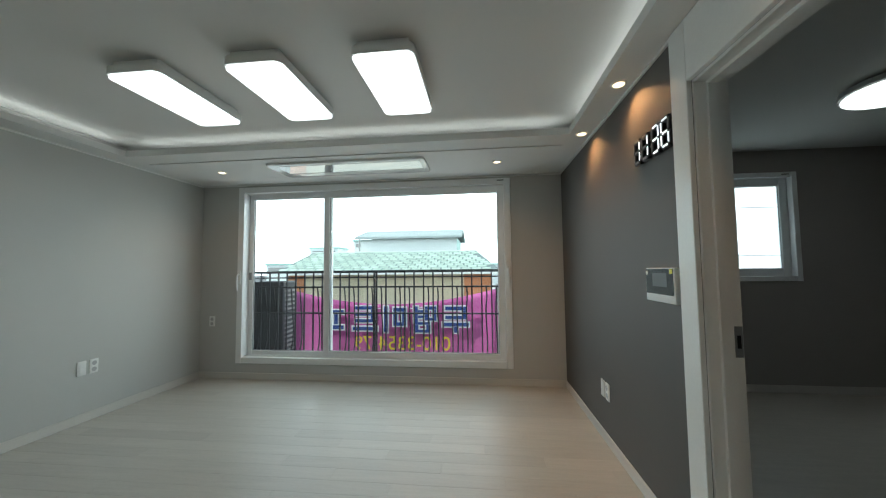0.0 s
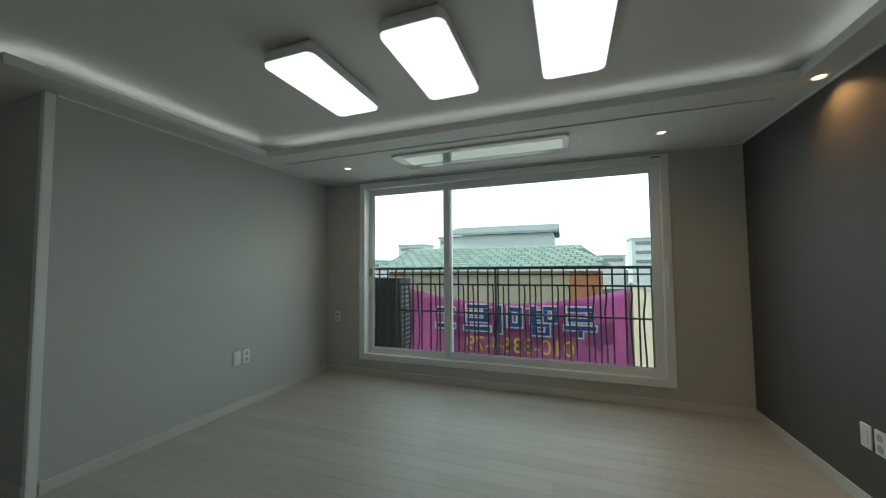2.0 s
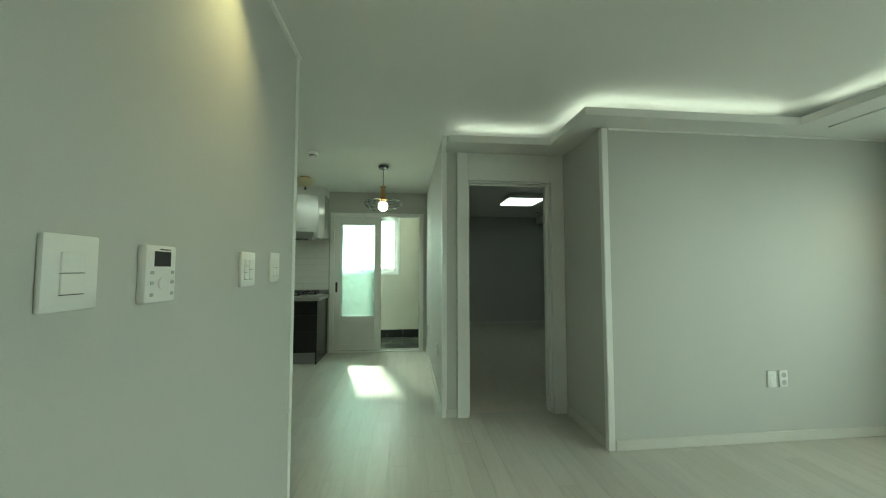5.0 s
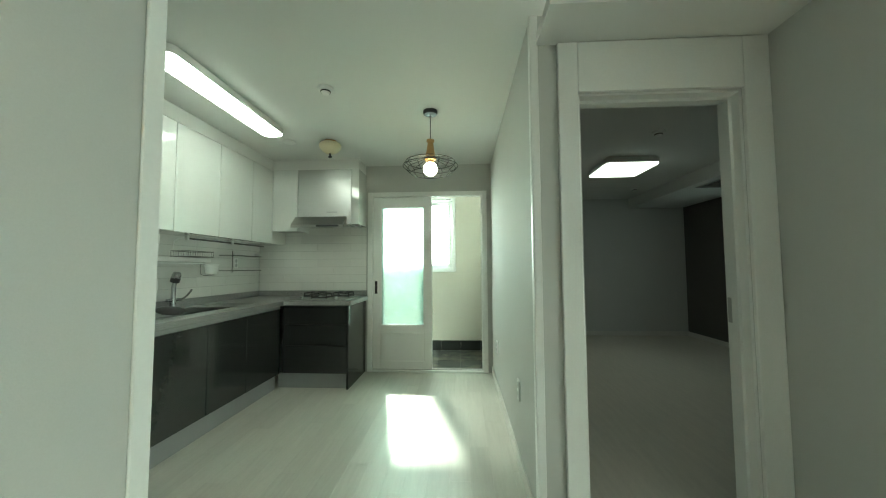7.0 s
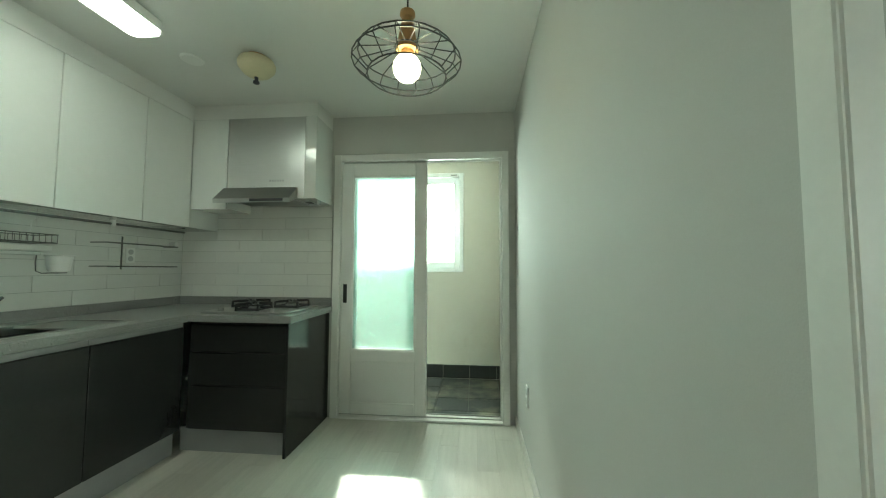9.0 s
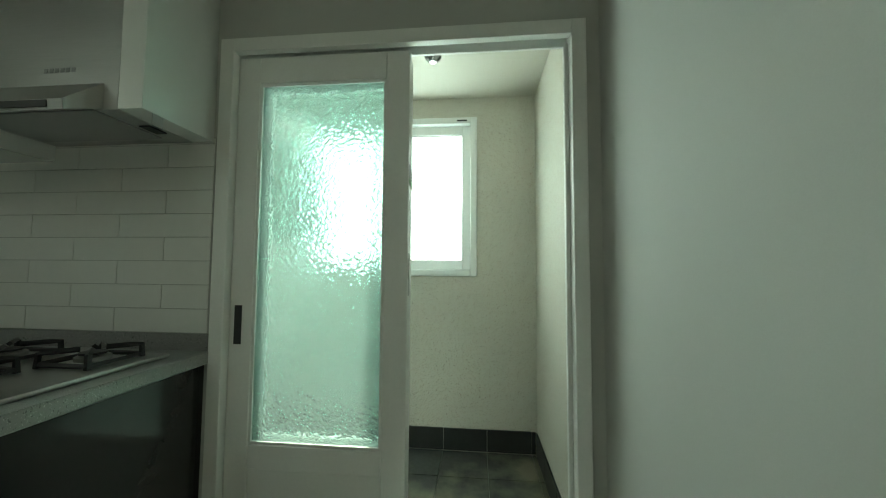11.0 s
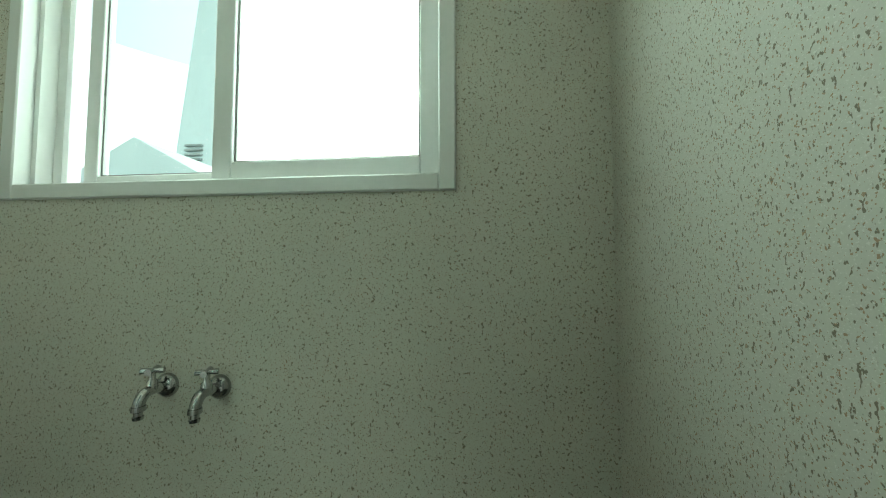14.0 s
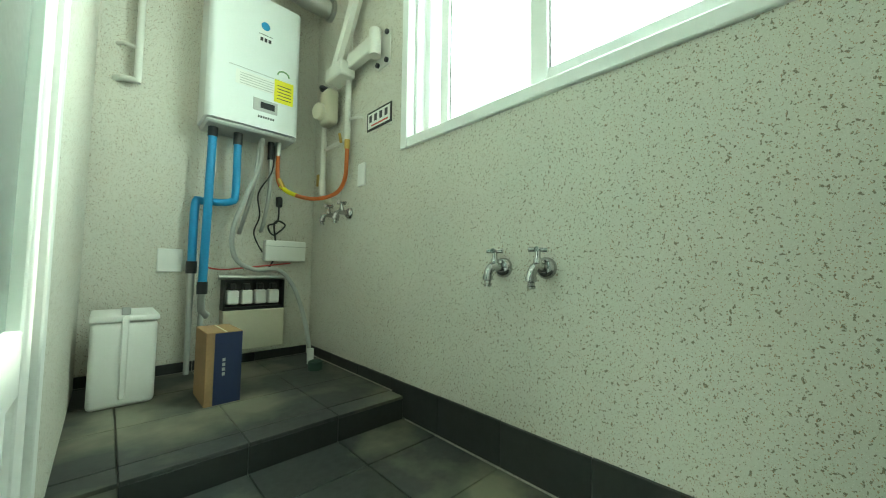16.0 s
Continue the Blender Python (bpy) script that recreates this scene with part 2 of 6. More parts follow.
# ---- building helpers ----
def box(bm, x0, x1, y0, y1, z0, z1, bevel=0.0, seg=1):
    vs = [bm.verts.new((x, y, z)) for x in (x0, x1) for y in (y0, y1) for z in (z0, z1)]
    fs = [bm.faces.new([vs[i] for i in f]) for f in ((0, 1, 3, 2), (4, 6, 7, 5), (0, 4, 5, 1), (2, 3, 7, 6), (0, 2, 6, 4), (1, 5, 7, 3))]
    bmesh.ops.recalc_face_normals(bm, faces=fs)
    if bevel:
        es = list({e for f in fs for e in f.edges})
        bmesh.ops.bevel(bm, geom=es, offset=bevel, segments=seg, affect="EDGES", profile=0.5)
    return bm


def cubes(*boxes, bevel=0.0, seg=1):
    bm = bmesh.new()
    for b in boxes:
        box(bm, *b, bevel=bevel, seg=seg)
    return bm


def tube(bm, a, b, r0, r1=None, seg=16):
    a, b = Vector(a), Vector(b)
    d = b - a
    m = Matrix.Translation((a + b) / 2) @ d.to_track_quat("Z", "Y").to_matrix().to_4x4()
    bmesh.ops.create_cone(bm, cap_ends=True, segments=seg, radius1=r0, radius2=r0 if r1 is None else r1, depth=d.length, matrix=m)
    return bm


def pipe(bm, pts, r, seg=10, smooth=4):
    """A bent round pipe through points, as one swept skin."""
    pts = [Vector(p) for p in pts]
    path = []
    for i in range(len(pts) - 1):
        p0, p1, p2, p3 = pts[max(i - 1, 0)], pts[i], pts[i + 1], pts[min(i + 2, len(pts) - 1)]
        for k in range(smooth):
            t = k / smooth
            path.append(0.5 * (2 * p1 + (p2 - p0) * t + (2 * p0 - 5 * p1 + 4 * p2 - p3) * t * t + (3 * p1 - p0 - 3 * p2 + p3) * t**3))
    path.append(pts[-1])
    rings, side = [], None
    for i, p in enumerate(path):
        d = (path[min(i + 1, len(path) - 1)] - path[max(i - 1, 0)]).normalized()
        if side is None:
            side = d.orthogonal().normalized()
        side = (side - d * side.dot(d)).normalized()
        up = d.cross(side)
        rings.append([bm.verts.new(p + r * (math.cos(2 * math.pi * k / seg) * side + math.sin(2 * math.pi * k / seg) * up)) for k in range(seg)])
    for a, b in zip(rings, rings[1:]):
        for k in range(seg):
            bm.faces.new((a[k], a[(k + 1) % seg], b[(k + 1) % seg], b[k]))
    bm.faces.new(rings[0][::-1])
    bm.faces.new(rings[-1])
    return bm


def lathe(bm, profile, at, axis=(0, 0, 1), seg=24):
    """A turned shape: (radius, height) pairs round an axis."""
    q = Vector((0, 0, 1)).rotation_difference(Vector(axis)).to_matrix()
    rings = [[bm.verts.new(Vector(at) + q @ Vector((r * math.cos(2 * math.pi * k / seg), r * math.sin(2 * math.pi * k / seg), h))) for k in range(seg)] for r, h in profile]
    for a, b in zip(rings, rings[1:]):
        for k in range(seg):
            bm.faces.new((a[k], a[(k + 1) % seg], b[(k + 1) % seg], b[k]))
    bm.faces.new(rings[0][::-1])
    bm.faces.new(rings[-1])
    return bm


def mesh_ob(name, bm, material, smooth=False):
    bmesh.ops.recalc_face_normals(bm, faces=bm.faces)
    me = bpy.data.meshes.new(name)
    bm.to_mesh(me)
    bm.free()
    me.materials.append(material)
    if smooth:
        me.polygons.foreach_set("use_smooth", [True] * len(me.polygons))
        me.set_sharp_from_angle(angle=radians(40))
    return new(name, me)


def structure(name, bm, material, label, category):
    return tagged(mesh_ob(name, bm, material), label, category, kind="structure")


def thing(name, at, label, category, group="", kind=""):
    ob = new(name)
    ob.empty_display_size = 0.05
    ob.matrix_basis = Matrix.Translation(at)
    return tagged(ob, label, category, group, kind)


def world_of(ob):
    return world_of(ob.parent) @ ob.matrix_parent_inverse @ ob.matrix_basis if ob.parent else ob.matrix_basis.copy()


def part(name, bm, material, parent, label="", smooth=True):
    ob = mesh_ob(name, bm, material, smooth)
    ob.parent = parent
    ob.matrix_parent_inverse = world_of(parent).inverted()
    if label:
        tagged(ob, label)
    return ob


def wall(name, axis, a0, a1, b0, b1, z0, z1, material, label, holes=()):
    """A wall with openings. axis: the one it faces; a: its thickness, b: its length. holes: (b0, b1, z0, z1)."""
    bs = sorted({b0, b1, *(h[0] for h in holes), *(h[1] for h in holes)})
    bm = bmesh.new()
    for p, q in zip(bs, bs[1:]):
        mid, z = (p + q) / 2, z0
        for h in sorted((h for h in holes if h[0] < mid < h[1]), key=lambda h: h[2]) + [(0, 0, z1, z1)]:
            if h[2] > z:
                box(bm, *((a0, a1, p, q) if axis == "x" else (p, q, a0, a1)), z, h[2])
            z = h[3]
    return structure(name, bm, material, label, "wall")


# ---- plan ----
CEIL, SOFFIT = 2.44, 2.29
XR, XL, XD, YW, YS = 1.585, -2.65, -3.30, 4.25, -0.284
XU, YK, YC = -5.73, 0.632, -2.17
XI, XW, YB, YR = -5.84, -6.85, -2.09, 0.585

wall("wall_north", "y", YW, YW + 0.2, XL - 0.12, XR + 0.13, 0, CEIL, M["wallpaper"], "light grey papered wall round the large window", [(-2.18, 1.035, 0.18, 2.26)])
wall("wall_bedroom_north", "y", YW, YW + 0.2, -8.2, XL - 0.12, 0, CEIL, M["dark_paper"], "charcoal papered bedroom wall with a window", [(-6.80, -5.3, 1.13, 2.28)])
wall("wall_side_room_north", "y", YW, YW + 0.2, XR + 0.13, 4.9, 0, CEIL, M["brown_paper"], "taupe papered wall with a small window", [(2.75, 3.9, 1.10, 2.21)])
wall("wall_east", "x", XR, XR + 0.1, 1.88, YW, 0, CEIL, M["dark_paper"], "charcoal papered accent wall of the living room")
wall("wall_east_back", "x", XR + 0.1, XR + 0.13, YS, YW, 0, CEIL, M["brown_paper"], "taupe papered side of the partition wall", [(1.02, 1.88, 0, 2.02)])
wall("wall_east_near", "x", XR, XR + 0.1, YS, 1.88, 0, CEIL, M["wallpaper"], "light grey papered wall beside the side room's door", [(1.02, 1.88, 0, 2.02)])
wall("wall_south", "y", YS - 0.12, YS, -2.24, XR + 0.13, 0, CEIL, M["wallpaper"], "light grey papered wall with switches")
wall("wall_west", "x", XL - 0.12, XL, 1.73, YW, 0, CEIL, M["wallpaper"], "light grey papered wall with sockets")
wall("wall_west_return", "y", 1.73, 1.85, XD - 0.14, XL - 0.12, 0, CEIL, M["wallpaper"], "light grey papered return wall beside the bedroom door")
wall("wall_bedroom_door", "x", XD - 0.14, XD, YK, 1.73, 0, CEIL, M["wallpaper"], "light grey papered wall with the bedroom's doorway", [(0.85, 1.61, 0, 2.04)])
wall("wall_kitchen_north", "y", YK, YK + 0.12, XU, XD - 0.14, 0, CEIL, M["wallpaper"], "light grey papered kitchen wall")
wall("wall_utility_door", "x", XI + 0.05, XU, YC - 0.1, YK + 0.12, 0, CEIL, M["wallpaper"], "light grey papered wall round the sliding door", [(-0.83, 0.58, 0, 2.115)])
wall("wall_utility_inner", "x", XI, XI + 0.05, YC - 0.1, YK + 0.12, -0.02, CEIL, M["coat"], "speckled coat on the utility room's inner wall", [(-0.83, 0.58, 0, 2.115)])
wall("wall_utility_window", "x", XW - 0.18, XW, YB - 0.15, YR + 0.2, -0.3, CEIL, M["coat"], "cream wall with a dark speckled coat, under the window", [(-1.167, 0.19, 1.15, 2.262)])
wall("wall_utility_boiler", "y", YB - 0.15, YB, XW, XI, -0.3, CEIL, M["coat"], "cream wall with a dark speckled coat, behind the boiler")
wall("wall_utility_end", "y", YR, YR + 0.17, XW, XI, -0.3, CEIL, M["coat"], "cream wall with a dark speckled coat")
wall("wall_kitchen_south", "y", YC - 0.1, YC, XI + 0.05, -2.12, 0, CEIL, M["wallpaper"], "light grey papered wall behind the kitchen units")
wall("wall_kitchen_east", "x", -2.24, -2.12, YC, YS - 0.12, 0, CEIL, M["wallpaper"], "light grey papered wall at the kitchen's end")
wall("wall_bedroom_west", "x", -8.2, -8.05, YK + 0.12, YW, 0, CEIL, M["wallpaper"], "grey papered bedroom wall")
wall("wall_bedroom_south", "y", YK, YK + 0.12, -8.2, XW - 0.18, 0, CEIL, M["wallpaper"], "grey papered bedroom wall")
wall("wall_side_room_east", "x", 4.75, 4.9, -0.4, YW, 0, CEIL, M["brown_paper"], "taupe papered wall of the side room")
wall("wall_side_room_south", "y", -0.4, YS, XR + 0.13, 4.75, 0, CEIL, M["brown_paper"], "taupe papered wall of the side room")
structure("ceiling", cubes((-8.2, 4.9, YK + 0.12, YW + 0.2, CEIL, 2.6), (XI + 0.02, 4.9, YC - 0.1, YK + 0.12, CEIL, 2.6)), M["ceiling"], "white papered ceiling", "ceiling")
structure("ceiling_utility", cubes((XW - 0.18, XI + 0.02, YB - 0.15, YK + 0.12, CEIL - 0.04, 2.58)), M["coat"], "speckled sprayed ceiling of the utility room", "ceiling")
structure("soffit", cubes((XL, XR, 3.12, YW, SOFFIT, 2.345), (1.405, XR, YS, 3.12, SOFFIT, 2.345), (XL, -2.45, 1.5, 3.12, SOFFIT, 2.345),
                          (XD, XL, 1.5, 1.73, SOFFIT, 2.345), (XD, -3.03, 0.66, 1.5, SOFFIT, 2.345)), M["ceiling"], "white dropped ceiling border with a light cove", "soffit")
structure("bedroom_beam", cubes((-8.05, XL - 0.12, 3.3, YW, 2.27, CEIL)), M["ceiling"], "white boxed ceiling beam along the bedroom window", "beam")
structure("floor_base", cubes((XI + 0.05, XR + 0.13, YC - 0.1, YW, -0.2, -0.006)), M["gap"], "pale joints beneath the floor planks", "floor")
structure("floor_bedroom", cubes((-8.05, XD - 0.07, YK + 0.12, YW, -0.2, -0.001)), M["room_floor"], "pale wood floor of the bedroom", "floor")
structure("floor_side_room", cubes((XR + 0.1, 4.75, YS, YW, -0.2, -0.001)), M["room_floor"], "pale wood floor of the side room", "floor")
structure("floor_utility", cubes((XW, XI + 0.05, YB, YR, -0.3, -0.02)), M["grout_dark"], "grey grout bed of the utility room floor", "floor")

# cove lights lie in the troughs above the soffit
def cove_strip(x0, x1, y0, y1):
    t = thing("cove_light_strip", ((x0 + x1) / 2, (y0 + y1) / 2, 2.345), "white led strip lying in the ceiling cove", "light strip", "cove lights")
    part("led_strip", cubes((x0, x1, y0, y1, 2.346, 2.358)), M["cove_light"], t)


cove_strip(-2.4, 1.36, 3.20, 3.22)
cove_strip(1.47, 1.49, 0.0, 3.1)
cove_strip(-2.54, -2.52, 1.6, 3.1)
cove_strip(-3.0, -2.56, 1.57, 1.59)
cove_strip(-3.12, -3.10, 0.72, 1.5)

# large window lamps: the sky's light in the openings
area_lamp("window_daylight", pose(-0.57, YW + 0.24, 1.25, -90, 0, 0), 3.1, 2.0, 21, (0.93, 0.97, 1.0))
area_lamp("utility_daylight", pose(XW - 0.2, -0.4, 1.72, 0, -90, 0), 1.0, 1.15, 38, (0.95, 1.0, 0.98))


def ceiling_lamp(x0, x1, y0, y1, z, label, group, light="lamp_white"):
    t = thing("ceiling_lamp", ((x0 + x1) / 2, (y0 + y1) / 2, CEIL), label, "ceiling light", group)
    bm = cubes((x0 + 0.03, x1 - 0.03, y0 + 0.03, y1 - 0.03, z + 0.045, CEIL))
    part("base", bm, M["plastic"], t)
    bm = bmesh.new()
    box(bm, x0, x1, y0, y1, z + 0.012, z + 0.06)
    bmesh.ops.bevel(bm, geom=[e for e in bm.edges if abs(e.verts[0].co.z - e.verts[1].co.z) > 0.01], offset=0.045, segments=5, profile=0.5, affect="EDGES")
    part("housing", bm, M["plastic"], t)
    bm = bmesh.new()
    box(bm, x0 + 0.006, x1 - 0.006, y0 + 0.006, y1 - 0.006, z, z + 0.0115)
    bmesh.ops.bevel(bm, geom=[e for e in bm.edges if abs(e.verts[0].co.z - e.verts[1].co.z) > 0.01], offset=0.042, segments=5, profile=0.5, affect="EDGES")
    part("diffuser", bm, M[light], t, "glowing white diffuser")


for x in (-1.20, -0.49, 0.22):
    ceiling_lamp(x - 0.168, x + 0.168, 2.035, 2.735, 2.345, "white slim rectangular ceiling lamp, switched on", "living room lamps")


def again(ob, dx=0.0, dy=0.0, dz=0.0):
    """The same piece once more under the same thing, sharing its mesh."""
    c = ob.copy()
    scene.collection.objects.link(c)
    c.matrix_basis = Matrix.Translation((dx, dy, dz)) @ ob.matrix_basis
    return c


def words(name, text, size, m, material, parent, label="", depth=0.001):
    cu = bpy.data.curves.new(name, "FONT")
    cu.body, cu.size, cu.extrude, cu.align_x, cu.align_y = text, size, depth, "CENTER", "CENTER"
    tmp = new(name + "_text", cu)
    me = bpy.data.meshes.new_from_object(tmp.evaluated_get(bpy.context.evaluated_depsgraph_get()))
    bpy.data.objects.remove(tmp)
    me.transform(m)
    me.materials.clear()
    me.materials.append(material)
    ob = new(name, me)
    ob.parent = parent
    ob.matrix_parent_inverse = world_of(parent).inverted()
    return tagged(ob, label)


# ---- trims, baseboards, door frames ----
def baseboard(name, *boxes):
    structure(name, cubes(*boxes, bevel=0.004), M["skirting"], "low pale baseboard along the wall", "baseboard")


BH, BT = 0.075, 0.012
baseboard("baseboard_north", (XL, XR, YW - BT, YW, 0, BH))
baseboard("baseboard_east", (XR - BT, XR, 2.0, YW - BT, 0, BH))
baseboard("baseboard_west", (XL, XL + BT, 1.775, YW - BT, 0, BH))
baseboard("baseboard_return", (XD + 0.03, XL - 0.03, 1.73 - BT, 1.73, 0, BH))
baseboard("baseboard_south", (-2.19, XR - BT, YS, YS + BT, 0, BH))
baseboard("baseboard_kitchen", (XU, XD - 0.03, YK - BT, YK, 0, BH))
baseboard("baseboard_bedroom", (-8.05, XL - 0.13, YW - BT, YW, 0, BH), (-8.05, -8.05 + BT, YK + 0.12, YW - BT, 0, BH))
baseboard("baseboard_side_room", (XR + 0.13, 4.75, YW - BT, YW, 0, BH), (4.75 - BT, 4.75, 0, YW - BT, 0, BH))
baseboard("baseboard_column", (XD, XD + BT, 0.66, 0.757, 0, BH))


def corner_trim(name, *boxes):
    structure(name, cubes(*boxes, bevel=0.002), M["trim"], "white corner trim on the wall's edge", "trim")


corner_trim("trim_jut", (XL - 0.035, XL + 0.006, 1.724, 1.73, 0, SOFFIT), (XL, XL + 0.006, 1.73, 1.772, 0, SOFFIT))
corner_trim("trim_column", (XD - 0.035, XD + 0.006, YK - 0.006, YK, 0, CEIL), (XD, XD + 0.006, YK, YK + 0.035, 0, CEIL))
corner_trim("trim_south_wall", (-2.246, -2.205, YS, YS + 0.006, 0, CEIL), (-2.246, -2.24, YS - 0.12, YS, 0, CEIL))
structure("crown_line", cubes((-2.24, 1.4, YS, YS + 0.018, CEIL - 0.02, CEIL - 0.001), (XL, XR, YW - 0.014, YW, SOFFIT - 0.014, SOFFIT - 0.001),
                              (XR - 0.014, XR, 2.0, YW - 0.014, SOFFIT - 0.014, SOFFIT - 0.001), (XL, XL + 0.014, 1.775, YW - 0.014, SOFFIT - 0.014, SOFFIT - 0.001)), M["trim"], "thin white moulding below the ceiling", "trim")
structure("soffit_rib", cubes((XL + 0.2, 1.40, 3.345, 3.36, SOFFIT - 0.008, SOFFIT - 0.001)), M["ceiling"], "thin ridge across the dropped ceiling border", "trim")


def door_frame_x(name, face, back, b0, b1, top, o0, o1, otop, label):
    """A lined doorway in a wall that faces along x: casing on the face, lining and stop through the wall."""
    t = thing(name, (face, (b0 + b1) / 2, 0), label, "door frame", kind="structure")
    s = 1 if face > back else -1
    f0, f1 = sorted((face, face + s * 0.022))
    part("casing", cubes((f0, f1, b0, o0, 0, top), bevel=0.003), M["trim"], t)
    part("casing", cubes((f0, f1, o1, b1, 0, top), bevel=0.003), M["trim"], t)
    part("head_casing", cubes((f0, f1, o0, o1, otop, top), bevel=0.003), M["trim"], t)
    l0, l1 = sorted((face, back))
    part("lining", cubes((l0, l1, o0 - 0.001, o0 + 0.012, 0, otop)), M["trim"], t)
    part("lining", cubes((l0, l1, o1 - 0.012, o1 + 0.001, 0, otop)), M["trim"], t)
    part("head_lining", cubes((l0, l1, o0, o1, otop - 0.012, otop + 0.001)), M["trim"], t)
    mid = (l0 + l1) / 2
    part("door_stop", cubes((mid - 0.02, mid + 0.02, o0 + 0.012, o0 + 0.026, 0, otop - 0.012), (mid - 0.02, mid + 0.02, o1 - 0.026, o1 - 0.012, 0, otop - 0.012), (mid - 0.02, mid + 0.02, o0 + 0.026, o1 - 0.026, otop - 0.026, otop - 0.012)), M["trim"], t)
    return t


f1 = door_frame_x("door_frame_bedroom", XD, XD - 0.14, 0.757, 1.728, SOFFIT - 0.003, 0.85, 1.61, 2.04, "white lined doorway to the dark bedroom")
for z in (0.25, 1.02, 1.80):
    bm = tube(bmesh.new(), (XD - 0.118, 0.868, z - 0.05), (XD - 0.118, 0.868, z + 0.05), 0.007, seg=10)
    box(bm, XD - 0.112, XD - 0.09, 0.8625, 0.8645, z - 0.045, z + 0.045)
    part("hinge", bm, M["iron"], f1, "dark metal hinge")
part("strike_plate", cubes((XD - 0.13, XD - 0.10, 1.594, 1.598, 0.93, 1.05), (XD - 0.124, XD - 0.106, 1.5925, 1.594, 0.965, 1.015), bevel=0.001), M["steel"], f1, "steel strike plate")
f2 = door_frame_x("door_frame_side_room", XR, XR + 0.13, 0.93, 2.0, SOFFIT - 0.003, 1.02, 1.88, 2.02, "white lined doorway to the side room")
part("strike_plate", cubes((XR + 0.098, XR + 0.126, 1.864, 1.868, 0.90, 1.02), bevel=0.001), M["steel"], f2, "steel strike plate")
part("latch_hole", cubes((XR + 0.105, XR + 0.119, 1.8635, 1.864, 0.935, 0.985)), M["black"], f2, "dark latch hole")
door = thing("door_bedroom", (XD - 0.16, 0.83, 0), "white door standing open inside the bedroom", "door", kind="structure")
part("leaf", cubes((XD - 0.90, XD - 0.155, 0.79, 0.828, 0.01, 2.02), bevel=0.003), M["trim"], door)
bm = tube(bmesh.new(), (XD - 0.84, 0.828, 0.98), (XD - 0.84, 0.87, 0.98), 0.011)
tube(bm, (XD - 0.84, 0.87, 0.98), (XD - 0.72, 0.87, 0.98), 0.009)
part("door_handle", bm, M["steel"], door, "steel lever handle")


# ---- windows ----
def window_unit(name, face, out, plane, b0, b1, z0, z1, sashes, label, rim=0.07, depth=0.19):
    """A vinyl window. out: unit step outdoors, as (axis, sign). sashes: (a0, b0, b1, pane material, member width)."""
    axis, sign = out

    def bx(a0, a1, p, q, u, v):
        lo, hi = sorted((plane + sign * a0, plane + sign * a1))
        return (lo, hi, p, q, u, v) if axis == "x" else (p, q, lo, hi, u, v)

    t = thing(name, (plane, (b0 + b1) / 2, z0) if axis == "x" else ((b0 + b1) / 2, plane, z0), label, "window", kind="structure")
    fr = part("window_frame", cubes(bx(-0.014, depth, b0, b0 + rim, z0, z1), bx(-0.014, depth, b1 - rim, b1, z0, z1), bx(-0.014, depth, b0 + rim, b1 - rim, z0, z0 + rim), bx(-0.014, depth, b0 + rim, b1 - rim, z1 - rim, z1), bevel=0.004), M["pvc"], t)
    part("track", cubes(bx(0.045, 0.05, b0 + rim, b1 - rim, z0 + rim, z0 + rim + 0.012), bx(0.092, 0.097, b0 + rim, b1 - rim, z0 + rim, z0 + rim + 0.012), bx(0.092, 0.097, b0 + rim, b1 - rim, z1 - rim - 0.012, z1 - rim), bx(0.045, 0.05, b0 + rim, b1 - rim, z1 - rim - 0.012, z1 - rim)), M["pvc"], fr)
    part("sticker", cubes(bx(-0.0155, -0.0142, b1 - 0.14, b1 - 0.07, z1 - 0.03, z1 - 0.02)), M["black"], fr, "small dark maker's mark")
    i0, i1 = z0 + rim, z1 - rim
    for a, p, q, pane, w in sashes:
        sash = part("sash", cubes(bx(a, a + 0.038, p, p + w, i0, i1), bx(a, a + 0.038, q - w, q, i0, i1), bx(a, a + 0.038, p + w, q - w, i0, i0 + w), bx(a, a + 0.038, p + w, q - w, i1 - w, i1), bevel=0.003), M["pvc"], t)
        gasket = cubes(bx(a + 0.012, a + 0.026, p + w, p + w + 0.006, i0 + w, i1 - w), bx(a + 0.012, a + 0.026, q - w - 0.006, q - w, i0 + w, i1 - w), bx(a + 0.012, a + 0.026, p + w + 0.006, q - w - 0.006, i0 + w, i0 + w + 0.006), bx(a + 0.012, a + 0.026, p + w + 0.006, q - w - 0.006, i1 - w - 0.006, i1 - w))
        part("gasket", gasket, M["toe"], sash, "grey rubber gasket")
        gl = part("pane", cubes(bx(a + 0.016, a + 0.020, p + w + 0.001, q - w - 0.001, i0 + w + 0.001, i1 - w - 0.001)), pane, sash)
        gl.visible_shadow = pane is not M["clear"]
    return t, bx


w1, bx1 = window_unit("window_1", YW, ("y", 1), YW, -2.18, 1.035, 0.18, 2.26, [(0.10, -2.11, -1.055, M["clear"], 0.055), (0.05, -1.135, 0.965, M["clear"], 0.07)], "large white vinyl sliding window to the balcony")
for p, z in ((-2.145, 1.17), (0.995, 1.20)):
    bm = cubes(bx1(-0.030, -0.014, p - 0.016, p + 0.016, z - 0.07, z + 0.09), bevel=0.004)
    bm = pipe(bm, [(p, YW - 0.03, z + 0.05), (p, YW - 0.06, z + 0.03), (p, YW - 0.065, z - 0.05), (p, YW - 0.055, z - 0.14)], 0.009, 8)
    part("window_handle", bm, M["pvc"], w1, "white lever handle")
part("lock", cubes(bx1(0.085, 0.10, -2.10, -2.07, 1.15, 1.24), bevel=0.003), M["toe"], w1, "grey sash lock")
